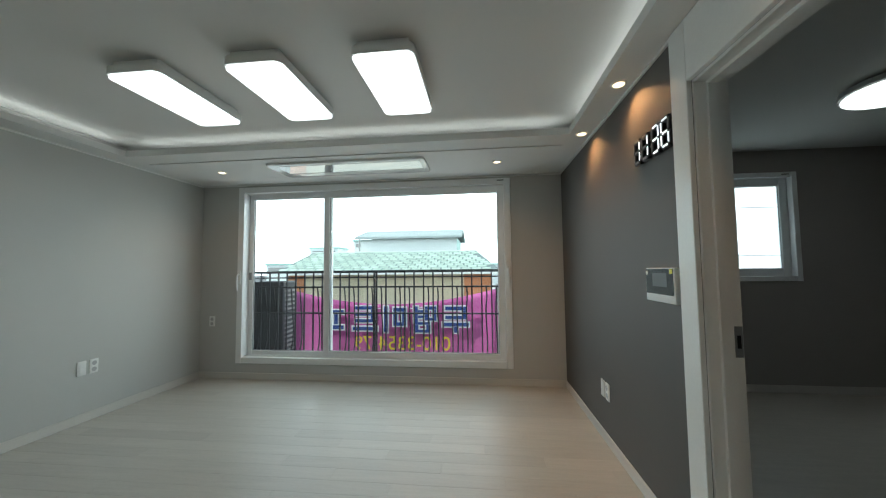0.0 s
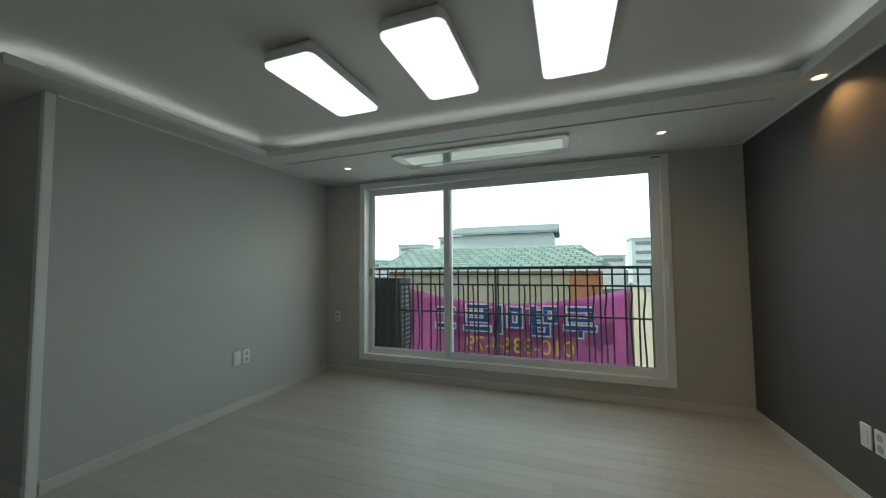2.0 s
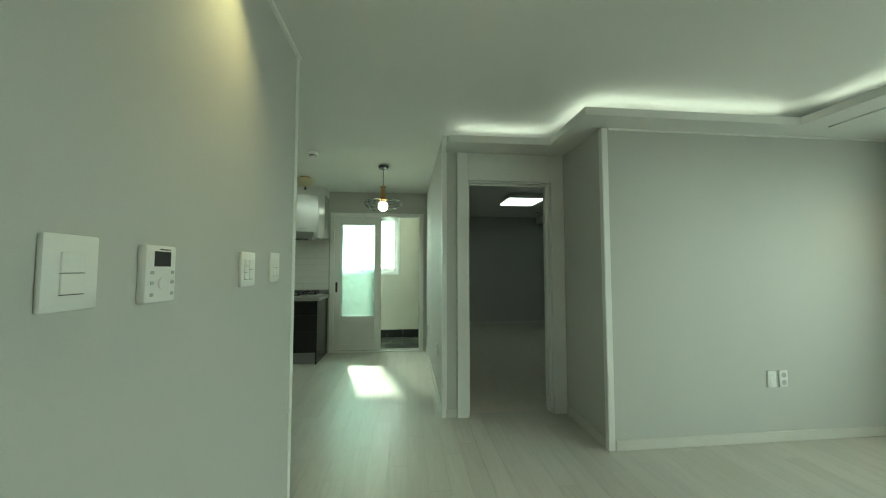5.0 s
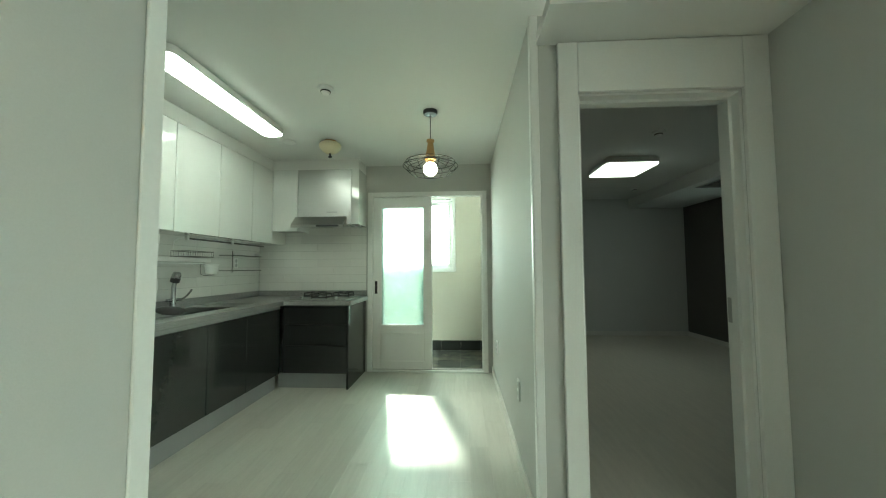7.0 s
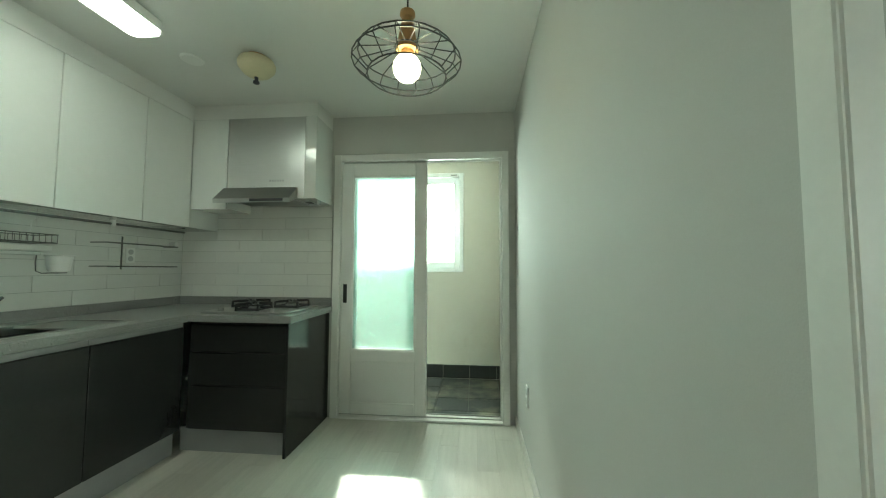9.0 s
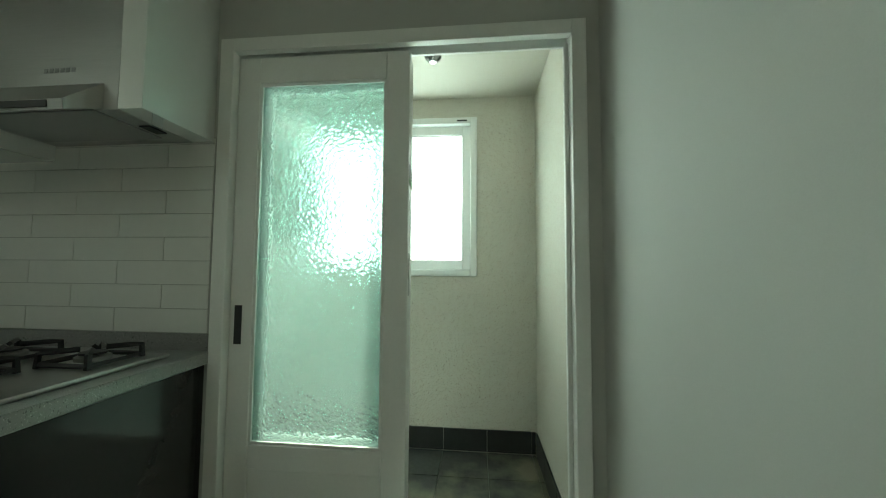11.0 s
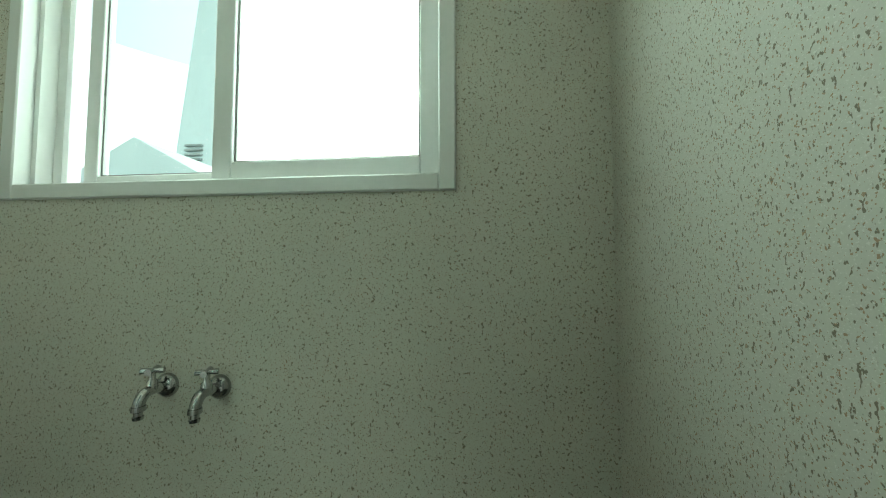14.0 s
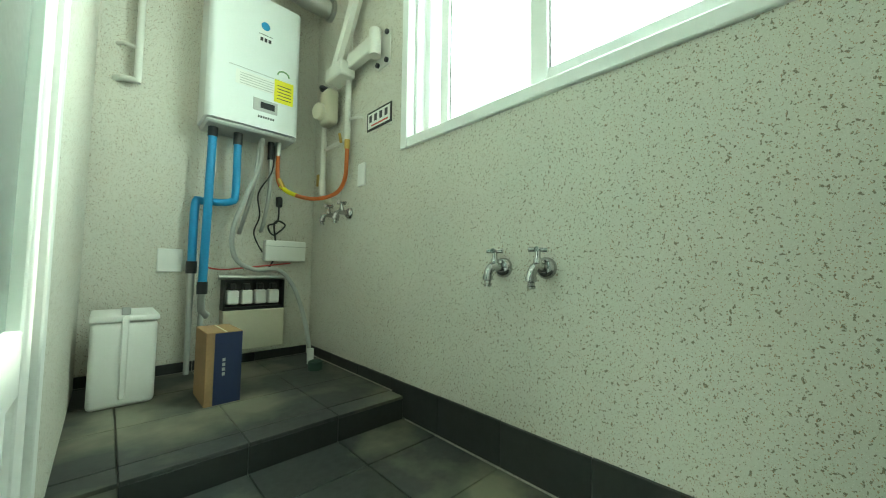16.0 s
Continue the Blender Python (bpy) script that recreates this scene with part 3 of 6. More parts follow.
w2, bx2 = window_unit("window_2", XW, ("x", -1), XW, -1.167, 0.19, 1.15, 2.262, [(0.10, -1.03, -0.47, M["clear"], 0.05), (0.035, -0.53, 0.15, M["frost"], 0.062)], "white vinyl sliding window of the utility room", rim=0.045, depth=0.17)
part("channel", cubes(bx2(0.03, 0.15, -1.122, -1.105, 1.195, 2.217), bx2(0.075, 0.09, -1.105, -1.075, 1.195, 2.217)), M["pvc"], w2)
bm = lathe(bmesh.new(), [(0.0, 0.03), (0.014, 0.028), (0.02, 0.018), (0.02, 0.006), (0.01, 0.0)], (XW - 0.10, -0.545, 1.677), (1, 0, 0), 14)
part("latch", bm, M["black"], w2, "dark round latch")
w3, bx3 = window_unit("window_3", YW, ("y", 1), YW, -6.80, -5.3, 1.13, 2.28, [(0.05, -6.74, -6.0, M["frost_dim"], 0.06), (0.10, -6.06, -5.36, M["frost_dim"], 0.06)], "white vinyl bedroom window with frosted panes, tinted to dim the room", rim=0.06)
w4, bx4 = window_unit("window_4", YW, ("y", 1), YW, 2.75, 3.9, 1.10, 2.21, [(0.10, 2.80, 3.34, M["frost"], 0.05), (0.05, 3.28, 3.85, M["frost"], 0.075)], "white vinyl window of the side room with frosted panes", rim=0.05)
for z in (1.36, 1.86):
    part("pane_bar", cubes(bx4(0.062, 0.066, 3.36, 3.77, z, z + 0.006)), M["toe"], w4, "thin grey line across the pane")


# ---- plates on the walls ----
def socket(at, face, w=0.07, h=0.12, holes=True, label="white wall socket plate"):
    """face: 'x+', 'x-', 'y+' or 'y-', the way that it looks."""
    x, y, z = at
    s = 1 if face[1] == "+" else -1

    def bx(d0, d1, p, q, u, v):
        lo, hi = sorted(((x if face[0] == "x" else y) + s * d0, (x if face[0] == "x" else y) + s * d1))
        return (lo, hi, y + p, y + q, z + u, z + v) if face[0] == "x" else (x + p, x + q, lo, hi, z + u, z + v)

    t = thing("wall_socket", at, label, "socket")
    part("plate", cubes(bx(0, 0.010, -w / 2, w / 2, -h / 2, h / 2), bevel=0.004, seg=2), M["plastic"], t)
    if holes:
        for dz in (-h * 0.22, h * 0.22):
            n = Vector((s, 0, 0)) if face[0] == "x" else Vector((0, s, 0))
            c = Vector(at) + Vector((0, 0, dz))
            part("outlet", tube(bmesh.new(), c + n * 0.0095, c + n * 0.0115, 0.019, seg=20), M["paper"], t, "grey round outlet")
    else:
        part("insert", cubes(bx(0.0095, 0.0125, -w * 0.22, w * 0.22, -h * 0.28, h * 0.28), bevel=0.001), M["plastic"], t)
    return t


socket((XL, 3.005, 0.452), "x+", holes=False, label="white blank plate beside a socket, low on the grey wall")
socket((XL, 3.10, 0.452), "x+", label="white double socket low on the grey wall")
socket((-2.49, YW, 0.665), "y-", label="white socket beside the large window")
socket((XR, 3.10, 0.375), "x-", holes=False, label="white blank plate low on the charcoal wall")
socket((XR, 3.01, 0.375), "x-", label="white double socket low on the charcoal wall")
socket((-3.82, YK, 0.46), "y-", label="white double socket low on the kitchen wall")
socket((-5.15, YK, 0.42), "y-", label="white socket low on the far kitchen wall")


def rocker(x0, x1, z0, z1, cells, label):
    t = thing("wall_switch", ((x0 + x1) / 2, YS, (z0 + z1) / 2), label, "switch")
    part("plate", cubes((x0, x1, YS, YS + 0.011, z0, z1), bevel=0.004, seg=2), M["plastic"], t)
    w, h = x1 - x0, z1 - z0
    for p, q, u, v in cells:
        part("rocker", cubes((x0 + w * p, x0 + w * q, YS + 0.0105, YS + 0.0145, z0 + h * u, z0 + h * v), bevel=0.0012), M["plastic"], t)
        part("gap_line", cubes((x0 + w * p, x0 + w * q, YS + 0.0108, YS + 0.0115, z0 + h * u - 0.0016, z0 + h * u - 0.0002)), M["black"], t, "thin dark gap")
    return t


rocker(-1.032, -0.925, 1.192, 1.328, [(0.28, 0.72, 0.5, 0.77), (0.28, 0.72, 0.22, 0.49)], "large white two-part light switch on the grey wall")
rocker(-1.737, -1.620, 1.198, 1.329, [(0.2, 0.48, 0.5, 0.78), (0.2, 0.48, 0.22, 0.49), (0.52, 0.8, 0.6, 0.78), (0.52, 0.8, 0.41, 0.59), (0.52, 0.8, 0.22, 0.40)], "white five-part light switch on the grey wall")
rocker(-2.0, -1.90, 1.204, 1.338, [(0.2, 0.48, 0.5, 0.78), (0.2, 0.48, 0.22, 0.49), (0.52, 0.8, 0.5, 0.78), (0.52, 0.8, 0.22, 0.49)], "white four-part light switch by the wall's edge")
th = thing("room_thermostat", (-1.195, YS, 1.255), "white heating controller with a small dark screen", "thermostat")
part("body", cubes((-1.246, -1.142, YS, YS + 0.02, 1.187, 1.322), bevel=0.005, seg=2), M["plastic"], th)
part("screen", cubes((-1.224, -1.168, YS + 0.0195, YS + 0.021, 1.272, 1.308), bevel=0.0005), M["black"], th, "dark green display")
part("dial", lathe(bmesh.new(), [(0.014, 0), (0.014, 0.003), (0.012, 0.004)], (-1.196, YS + 0.0195, 1.232), (0, 1, 0)), M["plastic"], th)
for dx in (-0.036, 0.034):
    for z in (1.206, 1.234, 1.258):
        part("button", cubes((-1.196 + dx - 0.006, -1.196 + dx + 0.006, YS + 0.0195, YS + 0.0215, z - 0.004, z + 0.004), bevel=0.001), M["paper"], th)
part("legend", cubes((-1.222, -1.185, YS + 0.0195, YS + 0.0205, 1.311, 1.314)), M["black"], th, "tiny dark lettering")

# clock of lit segments and intercom on the charcoal wall
ck = thing("digital_clock", (XR, 2.2, 1.86), "black wall clock with glowing white digits showing 11:36", "clock")
M["digit"] = glow("lit_segment", (1, 1, 1), 1.6)
M["unlit"] = mat("unlit_grey_segment", (0.16, 0.16, 0.16), 0.4, bump=0)
SEG = {"1": "bc", "3": "abgcd", "6": "afgedc"}


def clock_digit(yc, zc, w, h, lit):
    e, d = 0.017, 0.026
    places = {"a": (0, h / 2, 1), "g": (0, 0, 1), "d": (0, -h / 2, 1), "b": (-w / 2, h / 4, 0), "c": (-w / 2, -h / 4, 0), "f": (w / 2, h / 4, 0), "e": (w / 2, -h / 4, 0)}
    for k, (dy, dz, flat) in places.items():
        hy, hz = (w / 2 - 0.006, e / 2) if flat else (e / 2, h / 4 - 0.005)
        y, z = yc + dy, zc + dz
        sg = part("segment", cubes((XR - d, XR - 0.004, y - hy - 0.006, y + hy + 0.006, z - hz - 0.004, z + hz + 0.004), bevel=0.003), M["black"], ck)
        ly, lz = (hy - 0.004, 0.0045) if flat else (0.0045, hz - 0.003)
        face = cubes((XR - d - 0.002, XR - d + 0.002, y - ly, y + ly, z - lz, z + lz), bevel=0.001)
        if k in lit:
            part("lit_face", face, M["digit"], sg, "glowing white segment")
        else:
            part("unlit_face", face, M["unlit"], sg, "unlit grey segment")


for yc, ch, w, h in ((2.345, "1", 0.062, 0.115), (2.255, "1", 0.062, 0.115), (2.145, "3", 0.062, 0.125), (2.055, "6", 0.062, 0.125)):
    clock_digit(yc, 1.875, w, h, SEG[ch])
for z in (1.858, 1.892):
    part("colon", cubes((XR - 0.024, XR - 0.004, 2.196, 2.204, z - 0.004, z + 0.004), bevel=0.0015), M["unlit"], ck)
ic = thing("video_intercom", (XR, 2.17, 1.16), "white and black video intercom with a glossy dark screen", "intercom")
bm = cubes((XR - 0.024, XR, 2.035, 2.31, 1.085, 1.25))
bmesh.ops.bevel(bm, geom=list(bm.edges), offset=0.006, segments=2, profile=0.5, affect="EDGES")
part("body", bm, M["plastic"], ic)
M["yellow_mark"] = mat("yellow_sticker", (0.75, 0.70, 0.08), 0.5)
M["screen"] = mat("glossy_black_screen", (0.012, 0.013, 0.015), 0.10, vary=0.02, bump=0)
M["screen"].node_tree.nodes["Principled BSDF"].inputs["Specular IOR Level"].default_value = 0.12
bm = cubes((XR - 0.0255, XR - 0.017, 2.045, 2.302, 1.122, 1.245), bevel=0.002)
fg = part("front_glass", bm, M["screen"], ic, "glossy dark screen")
part("display", cubes((XR - 0.0259, XR - 0.025, 2.10, 2.235, 1.16, 1.225)), M["black"], fg, "dark unlit display")
part("corner_sticker", cubes((XR - 0.0262, XR - 0.0254, 2.05, 2.075, 1.222, 1.242)), M["yellow_mark"], fg, "small yellow corner sticker")
part("speaker", lathe(bmesh.new(), [(0.011, 0), (0.011, 0.004), (0.008, 0.005), (0.0001, 0.004)], (XR - 0.025, 2.285, 1.225), (-1, 0, 0), 18), M["plastic"], fg, "small pale speaker ring")

# ---- downlights, ceiling cassette ----
def downlight(x, y, z, label="small round warm downlight set in the soffit"):
    t = thing("downlight", (x, y, z), label, "downlight", "warm downlights")
    part("ring", lathe(bmesh.new(), [(0.030, -0.004), (0.041, -0.005), (0.046, -0.002), (0.046, 0.0)], (x, y, z)), M["plastic"], t, "white rim")
    part("lens", lathe(bmesh.new(), [(0.0001, -0.006), (0.031, -0.006), (0.031, -0.002)], (x, y, z)), M["warm_light"], t, "glowing warm lens")
    return t


for x, y in ((1.497, 3.12), (1.497, 2.39), (1.497, 1.2), (-1.975, 3.70), (0.875, 3.74)):
    downlight(x, y, SOFFIT)
    spot_lamp("downlight_beam", (x, y, SOFFIT - 0.012), (x + (0.05 if x > 1.4 else 0), y, 0), 30 if x > 1.4 and y > 2 else 9, (1.0, 0.52, 0.22), 135, 1.0)
downlight(-1.48, -0.15, CEIL, "small round warm downlight in the ceiling")
spot_lamp("downlight_beam", (-1.48, -0.15, CEIL - 0.012), (-1.48, -0.20, 0), 19, (1.0, 0.74, 0.40), 92, 1.0)

def cassette(x0, y0, z, label):
    """A one-way ceiling cassette, 1.56 by 0.46 m."""
    ac = thing("ceiling_air_conditioner", (x0 + 0.78, y0 + 0.21, z), label, "air conditioner")
    x1 = x0 + 1.56
    bm = cubes((x0, x1, y0, y0 + 0.46, z - 0.022, z - 0.001))
    bmesh.ops.bevel(bm, geom=[e for e in bm.edges if abs(e.verts[0].co.z - e.verts[1].co.z) > 0.01], offset=0.05, segments=5, profile=0.5, affect="EDGES")
    bmesh.ops.bevel(bm, geom=[e for e in bm.edges if max(v.co.z for v in e.verts) < z - 0.02], offset=0.012, segments=3, profile=0.5, affect="EDGES")
    part("panel", bm, M["white_gloss"], ac)
    part("mirror_strip", cubes((x0 + 0.10, x1 - 0.05, y0 + 0.06, y0 + 0.30, z - 0.0245, z - 0.0215), bevel=0.001), M["mirror_panel"], ac, "shiny silver front strip")
    part("louvre", cubes((x0 + 0.18, x1 - 0.18, y0 + 0.32, y0 + 0.40, z - 0.0255, z - 0.0215), bevel=0.001), M["white_gloss"], ac)
    part("slot", cubes((x0 + 0.16, x1 - 0.16, y0 + 0.404, y0 + 0.412, z - 0.0235, z - 0.0215)), M["toe"], ac, "dark air slot")


cassette(-1.36, 3.47, SOFFIT, "white glossy one-way ceiling air conditioner")
cassette(-6.47, 3.41, SOFFIT, "white one-way air conditioner in the bedroom soffit")

# ---- kitchen ----
def front_y(name, x0, x1, y, z0, z1, material, parent, label=""):
    return part(name, cubes((x0 + 0.0025, x1 - 0.0025, y - 0.02, y, z0 + 0.0015, z1 - 0.0015), bevel=0.002), material, parent, label)


for x0, x1 in ((-5.09, -4.534), (-4.534, -4.076), (-4.076, -3.618), (-3.618, -3.16), (-3.16, -2.70)):
    t = thing("base_cabinet", ((x0 + x1) / 2, -1.85, 0), "charcoal high-gloss base cabinet below the worktop", "cabinet", "base cabinets")
    part("body", cubes((x0 + 0.001, x1 - 0.001, YC + 0.002, -1.572, 0.15, 0.838)), M["dark_gloss"], t)
    front_y("door", x0, x1, -1.55, 0.155, 0.80, M["dark_gloss"], t)
    part("grip_rail", cubes((x0 + 0.001, x1 - 0.001, -1.572, -1.562, 0.80, 0.838)), M["toe"], t, "grey recessed grip rail")
    part("plinth", cubes((x0, x1, -1.64, -1.60, 0, 0.149)), M["toe"], t, "grey plinth")
t = thing("drawer_cabinet", (-5.4, -1.2, 0), "charcoal high-gloss drawer cabinet below the gas hob", "cabinet")
part("body", cubes((XU + 0.002, -5.132, -1.548, -0.878, 0.15, 0.838)), M["dark_gloss"], t)
for z0, z1 in ((0.155, 0.425), (0.432, 0.635), (0.642, 0.815)):
    part("drawer", cubes((-5.13, -5.11, -1.52, -0.878, z0, z1), bevel=0.002), M["dark_gloss"], t)
    part("grip_rail", cubes((-5.1315, -5.124, -1.52, -0.878, z1, z1 + 0.006)), M["black"], t, "dark grip gap")
part("end_panel", cubes((XU + 0.002, -5.105, -0.876, -0.857, 0, 0.838), bevel=0.002), M["dark_gloss"], t)
part("plinth", cubes((XU + 0.01, -5.15, -1.60, -0.878, 0, 0.149)), M["toe"], t, "grey plinth")
socket((-5.128 + 0.02, -1.535, 0.47), "x+", 0.012, 0.02, holes=False, label="tiny pale catch beside the drawers")

wt = thing("worktop", (-4.6, -1.85, 0.84), "grey speckled stone worktop in an L shape", "worktop")
SX0, SX1, SY0, SY1 = -4.80, -3.80, -2.03, -1.64
part("slab", cubes((XU + 0.001, SX0, YC + 0.001, -1.53, 0.84, 0.88), (SX1, -2.70, YC + 0.001, -1.53, 0.84, 0.88), (SX0, SX1, YC + 0.001, SY0, 0.84, 0.88), (SX0, SX1, SY1, -1.53, 0.84, 0.88), (XU + 0.001, -5.09, -1.53, -0.84, 0.84, 0.88)), M["counter"], wt)
part("front_edge", cubes((-5.089, -2.70, -1.53, -1.518, 0.835, 0.881), (-5.09, -5.078, -1.5299, -0.828, 0.835, 0.881), (XU + 0.001, -5.0901, -0.84, -0.828, 0.835, 0.881), bevel=0.004), M["counter"], wt)
part("upstand", cubes((XU + 0.014, -2.70, YC + 0.001, YC + 0.014, 0.881, 0.945), (XU + 0.001, XU + 0.014, YC + 0.001, -0.84, 0.881, 0.945), bevel=0.001), M["counter"], wt)
sk = thing("sink", (-4.3, -1.84, 0.84), "stainless steel kitchen sink set in the worktop", "sink")
part("rim", cubes((SX0 - 0.02, SX1 + 0.02, SY0 - 0.015, SY0 + 0.012, 0.8805, 0.884), (SX0 - 0.02, SX1 + 0.02, SY1 - 0.012, SY1 + 0.015, 0.8805, 0.884), (SX0 - 0.02, SX0 + 0.012, SY0 + 0.012, SY1 - 0.012, 0.8805, 0.884), (SX1 - 0.012, SX1 + 0.02, SY0 + 0.012, SY1 - 0.012, 0.8805, 0.884)), M["steel"], sk)
part("bowl", cubes((SX0, SX0 + 0.003, SY0, SY1, 0.68, 0.8805), (SX1 - 0.003, SX1, SY0, SY1, 0.68, 0.8805), (SX0, SX1, SY0, SY0 + 0.003, 0.68, 0.8805), (SX0, SX1, SY1 - 0.003, SY1, 0.68, 0.8805), (SX0, SX1, SY0, SY1, 0.675, 0.68)), M["steel"], sk)
part("drain_tray", cubes((-4.80, -4.56, SY0 + 0.01, SY1 - 0.01, 0.868, 0.876), bevel=0.002), M["steel"], sk)
bd = thing("sink_cover", (-4.1, -1.84, 0.884), "black plastic cover leaning over the sink", "sink cover")
bm = lathe(bmesh.new(), [(0.0001, 0.0), (0.085, 0.0), (0.095, 0.010), (0.08, 0.016), (0.0001, 0.018)], (-4.10, -1.86, 0.893), (0.10, 0.22, 1), 28)
part("plate", bm, M["black"], bd)
fa = thing("kitchen_faucet", (-4.36, -2.06, 0.88), "tall chrome pull-out kitchen faucet", "faucet")
part("base", lathe(bmesh.new(), [(0.032, 0), (0.03, 0.012), (0.022, 0.02), (0.021, 0.07), (0.017, 0.09)], (-4.36, -2.07, 0.884)), M["chrome"], fa)
part("neck", pipe(bmesh.new(), [(-4.36, -2.07, 0.95), (-4.36, -2.068, 1.04), (-4.36, -2.06, 1.125)], 0.017, 12), M["chrome"], fa)
hd = part("spout_head", lathe(bmesh.new(), [(0.017, -0.05), (0.030, -0.045), (0.033, -0.015), (0.033, 0.015), (0.026, 0.035), (0.0001, 0.042)], (-4.355, -2.045, 1.145), (0.1, 0.35, 1), 24), M["chrome"], fa)
part("band", lathe(bmesh.new(), [(0.0315, -0.046), (0.0338, -0.040), (0.0338, -0.012), (0.033, -0.008)], (-4.355, -2.045, 1.145), (0.1, 0.35, 1), 24), M["black"], hd, "black band")
part("lever", pipe(bmesh.new(), [(-4.40, -2.07, 0.955), (-4.46, -2.06, 0.965), (-4.50, -2.05, 1.0), (-4.53, -2.05, 1.03)], 0.008, 8), M["chrome"], fa)
part("cross_bar", tube(bmesh.new(), (-4.30, -2.07, 0.955), (-4.44, -2.07, 0.955), 0.012), M["chrome"], fa)
ft = thing("filter_tap", (-3.88, -2.06, 0.88), "small chrome tap beside the sink", "tap")
part("stem", lathe(bmesh.new(), [(0.02, 0), (0.018, 0.01), (0.011, 0.016), (0.011, 0.06), (0.014, 0.075)], (-3.88, -2.07, 0.884), seg=16), M["chrome"], ft)
part("lever", tube(bmesh.new(), (-3.88, -2.07, 0.955), (-4.0, -2.04, 0.965), 0.006, seg=8), M["chrome"], ft)

hb = thing("gas_hob", (-5.39, -1.2, 0.88), "steel gas hob with black iron pan supports", "gas hob")
part("tray", cubes((-5.62, -5.15, -1.50, -0.90, 0.881, 0.896), bevel=0.006, seg=2), M["steel"], hb)
for x, y, r in ((-5.48, -1.36, 0.05), (-5.48, -1.04, 0.045), (-5.27, -1.20, 0.035)):
    bu = part("burner", lathe(bmesh.new(), [(r + 0.02, 0), (r + 0.02, 0.006), (r, 0.008), (r, 0.02), (r - 0.012, 0.026), (0.0001, 0.027)], (x, y, 0.896)), M["steel"], hb)
    part("burner_cap", lathe(bmesh.new(), [(r - 0.01, 0.0), (r - 0.01, 0.006), (0.0001, 0.008)], (x, y, 0.923)), M["black"], bu)
    g = r + 0.075
    bm = bmesh.new()
    for a in range(4):
        d = Vector((math.cos(a * math.pi / 2 + 0.785), math.sin(a * math.pi / 2 + 0.785), 0))
        c = Vector((x, y, 0.896))
        pipe(bm, [c + d * g, c + d * g * 0.98 + Vector((0, 0, 0.042)), c + d * g * 0.75 + Vector((0, 0, 0.044)), c + d * 0.03 + Vector((0, 0, 0.044))], 0.0085, 4, 1)
    pipe(bm, [Vector((x, y, 0.906)) + g * Vector((math.cos(k * math.pi / 2 + 0.785), math.sin(k * math.pi / 2 + 0.785), 0)) for k in range(5)], 0.008, 4, 1)
    part("pan_support", bm, M["black"], hb, "black iron pan support")
for y in (-1.38, -1.02):
    part("knob", lathe(bmesh.new(), [(0.02, 0), (0.018, 0.02), (0.0001, 0.021)], (-5.185, y, 0.896), seg=16), M["steel"], hb)

# tiles behind the worktop come last in the file
for x0, x1 in ((-5.43, -5.05), (-5.05, -4.57), (-4.57, -4.087), (-4.087, -3.604), (-3.604, -3.12), (-3.12, -2.64)):
    t = thing("wall_cabinet", ((x0 + x1) / 2, YC, 1.49), "white high-gloss wall cabinet above the worktop", "cabinet", "wall cabinets")
    part("body", cubes((x0 + 0.001, x1 - 0.001, YC + 0.001, -1.872, 1.495, 2.325)), M["white_gloss"], t)
    front_y("door", x0, x1, -1.85, 1.488, 2.319, M["white_gloss"], t)
t = thing("wall_cabinet", (-5.58, -1.7, 1.63), "narrow white high-gloss wall cabinet beside the hood", "cabinet")
part("body", cubes((XU + 0.001, -5.452, YC + 0.001, -1.562, 1.635, 2.325), (XU + 0.001, -5.431, YC + 0.001, -1.851, 1.49, 1.634)), M["white_gloss"], t)
part("door", cubes((-5.45, -5.43, -1.847, -1.563, 1.628, 2.325), bevel=0.002), M["white_gloss"], t)
t = thing("wall_cabinet", (-5.58, -0.9, 1.70), "white high-gloss cabinet side at the end of the hood", "cabinet")
part("body", cubes((XU + 0.001, -5.425, -0.944, -0.858, 1.70, 2.325), bevel=0.002), M["white_gloss"], t)
part("light_switch", cubes((-5.50, -5.46, -0.859, -0.857, 1.66, 1.699)), M["toe"], t)
structure("cabinet_filler", cubes((-5.44, -2.25, YC + 0.001, -1.862, 2.326, CEIL), (XU + 0.001, -5.442, YC + 0.001, -0.862, 2.326, CEIL)), M["ceiling"], "white filler between the wall cabinets and the ceiling", "trim")

ho = thing("range_hood", (-5.5, -1.25, 1.63), "stainless steel range hood with a slanted lip", "range hood")
part("chimney", cubes((XU + 0.001, -5.43, -1.559, -0.947, 1.70, 2.325), bevel=0.003), M["steel"], ho)
bm = bmesh.new()
prof = [(-5.4295, 1.775), (-5.4292, 1.788), (-5.32, 1.685), (-5.325, 1.655), (-5.42, 1.70), (-5.4295, 1.71)]
ends = [[bm.verts.new((x, y, z)) for x, z in prof] for y in (-1.585, -1.0)]
for i in range(6):
    bm.faces.new((ends[0][i], ends[0][(i + 1) % 6], ends[1][(i + 1) % 6], ends[1][i]))
bm.faces.new(ends[0])
bm.faces.new(ends[1][::-1])
part("canopy", bm, M["steel"], ho)
part("filter", cubes((-5.66, -5.42, -1.52, -1.02, 1.694, 1.6995)), M["toe"], ho, "grey grease filter")
part("lamp_slot", cubes((-5.62, -5.55, -1.0, -0.96, 1.695, 1.6995)), M["black"], ho)
part("name_mark", cubes(*[(-5.4295, -5.4285, -1.22 + 0.02 * k, -1.207 + 0.02 * k, 1.83, 1.845) for k in range(6)]), M["toe"], ho, "small dark raised mark")
part("control_strip", cubes((-5.3225, -5.3185, -1.30, -1.05, 1.662, 1.682)), M["black"], ho, "dark control strip")

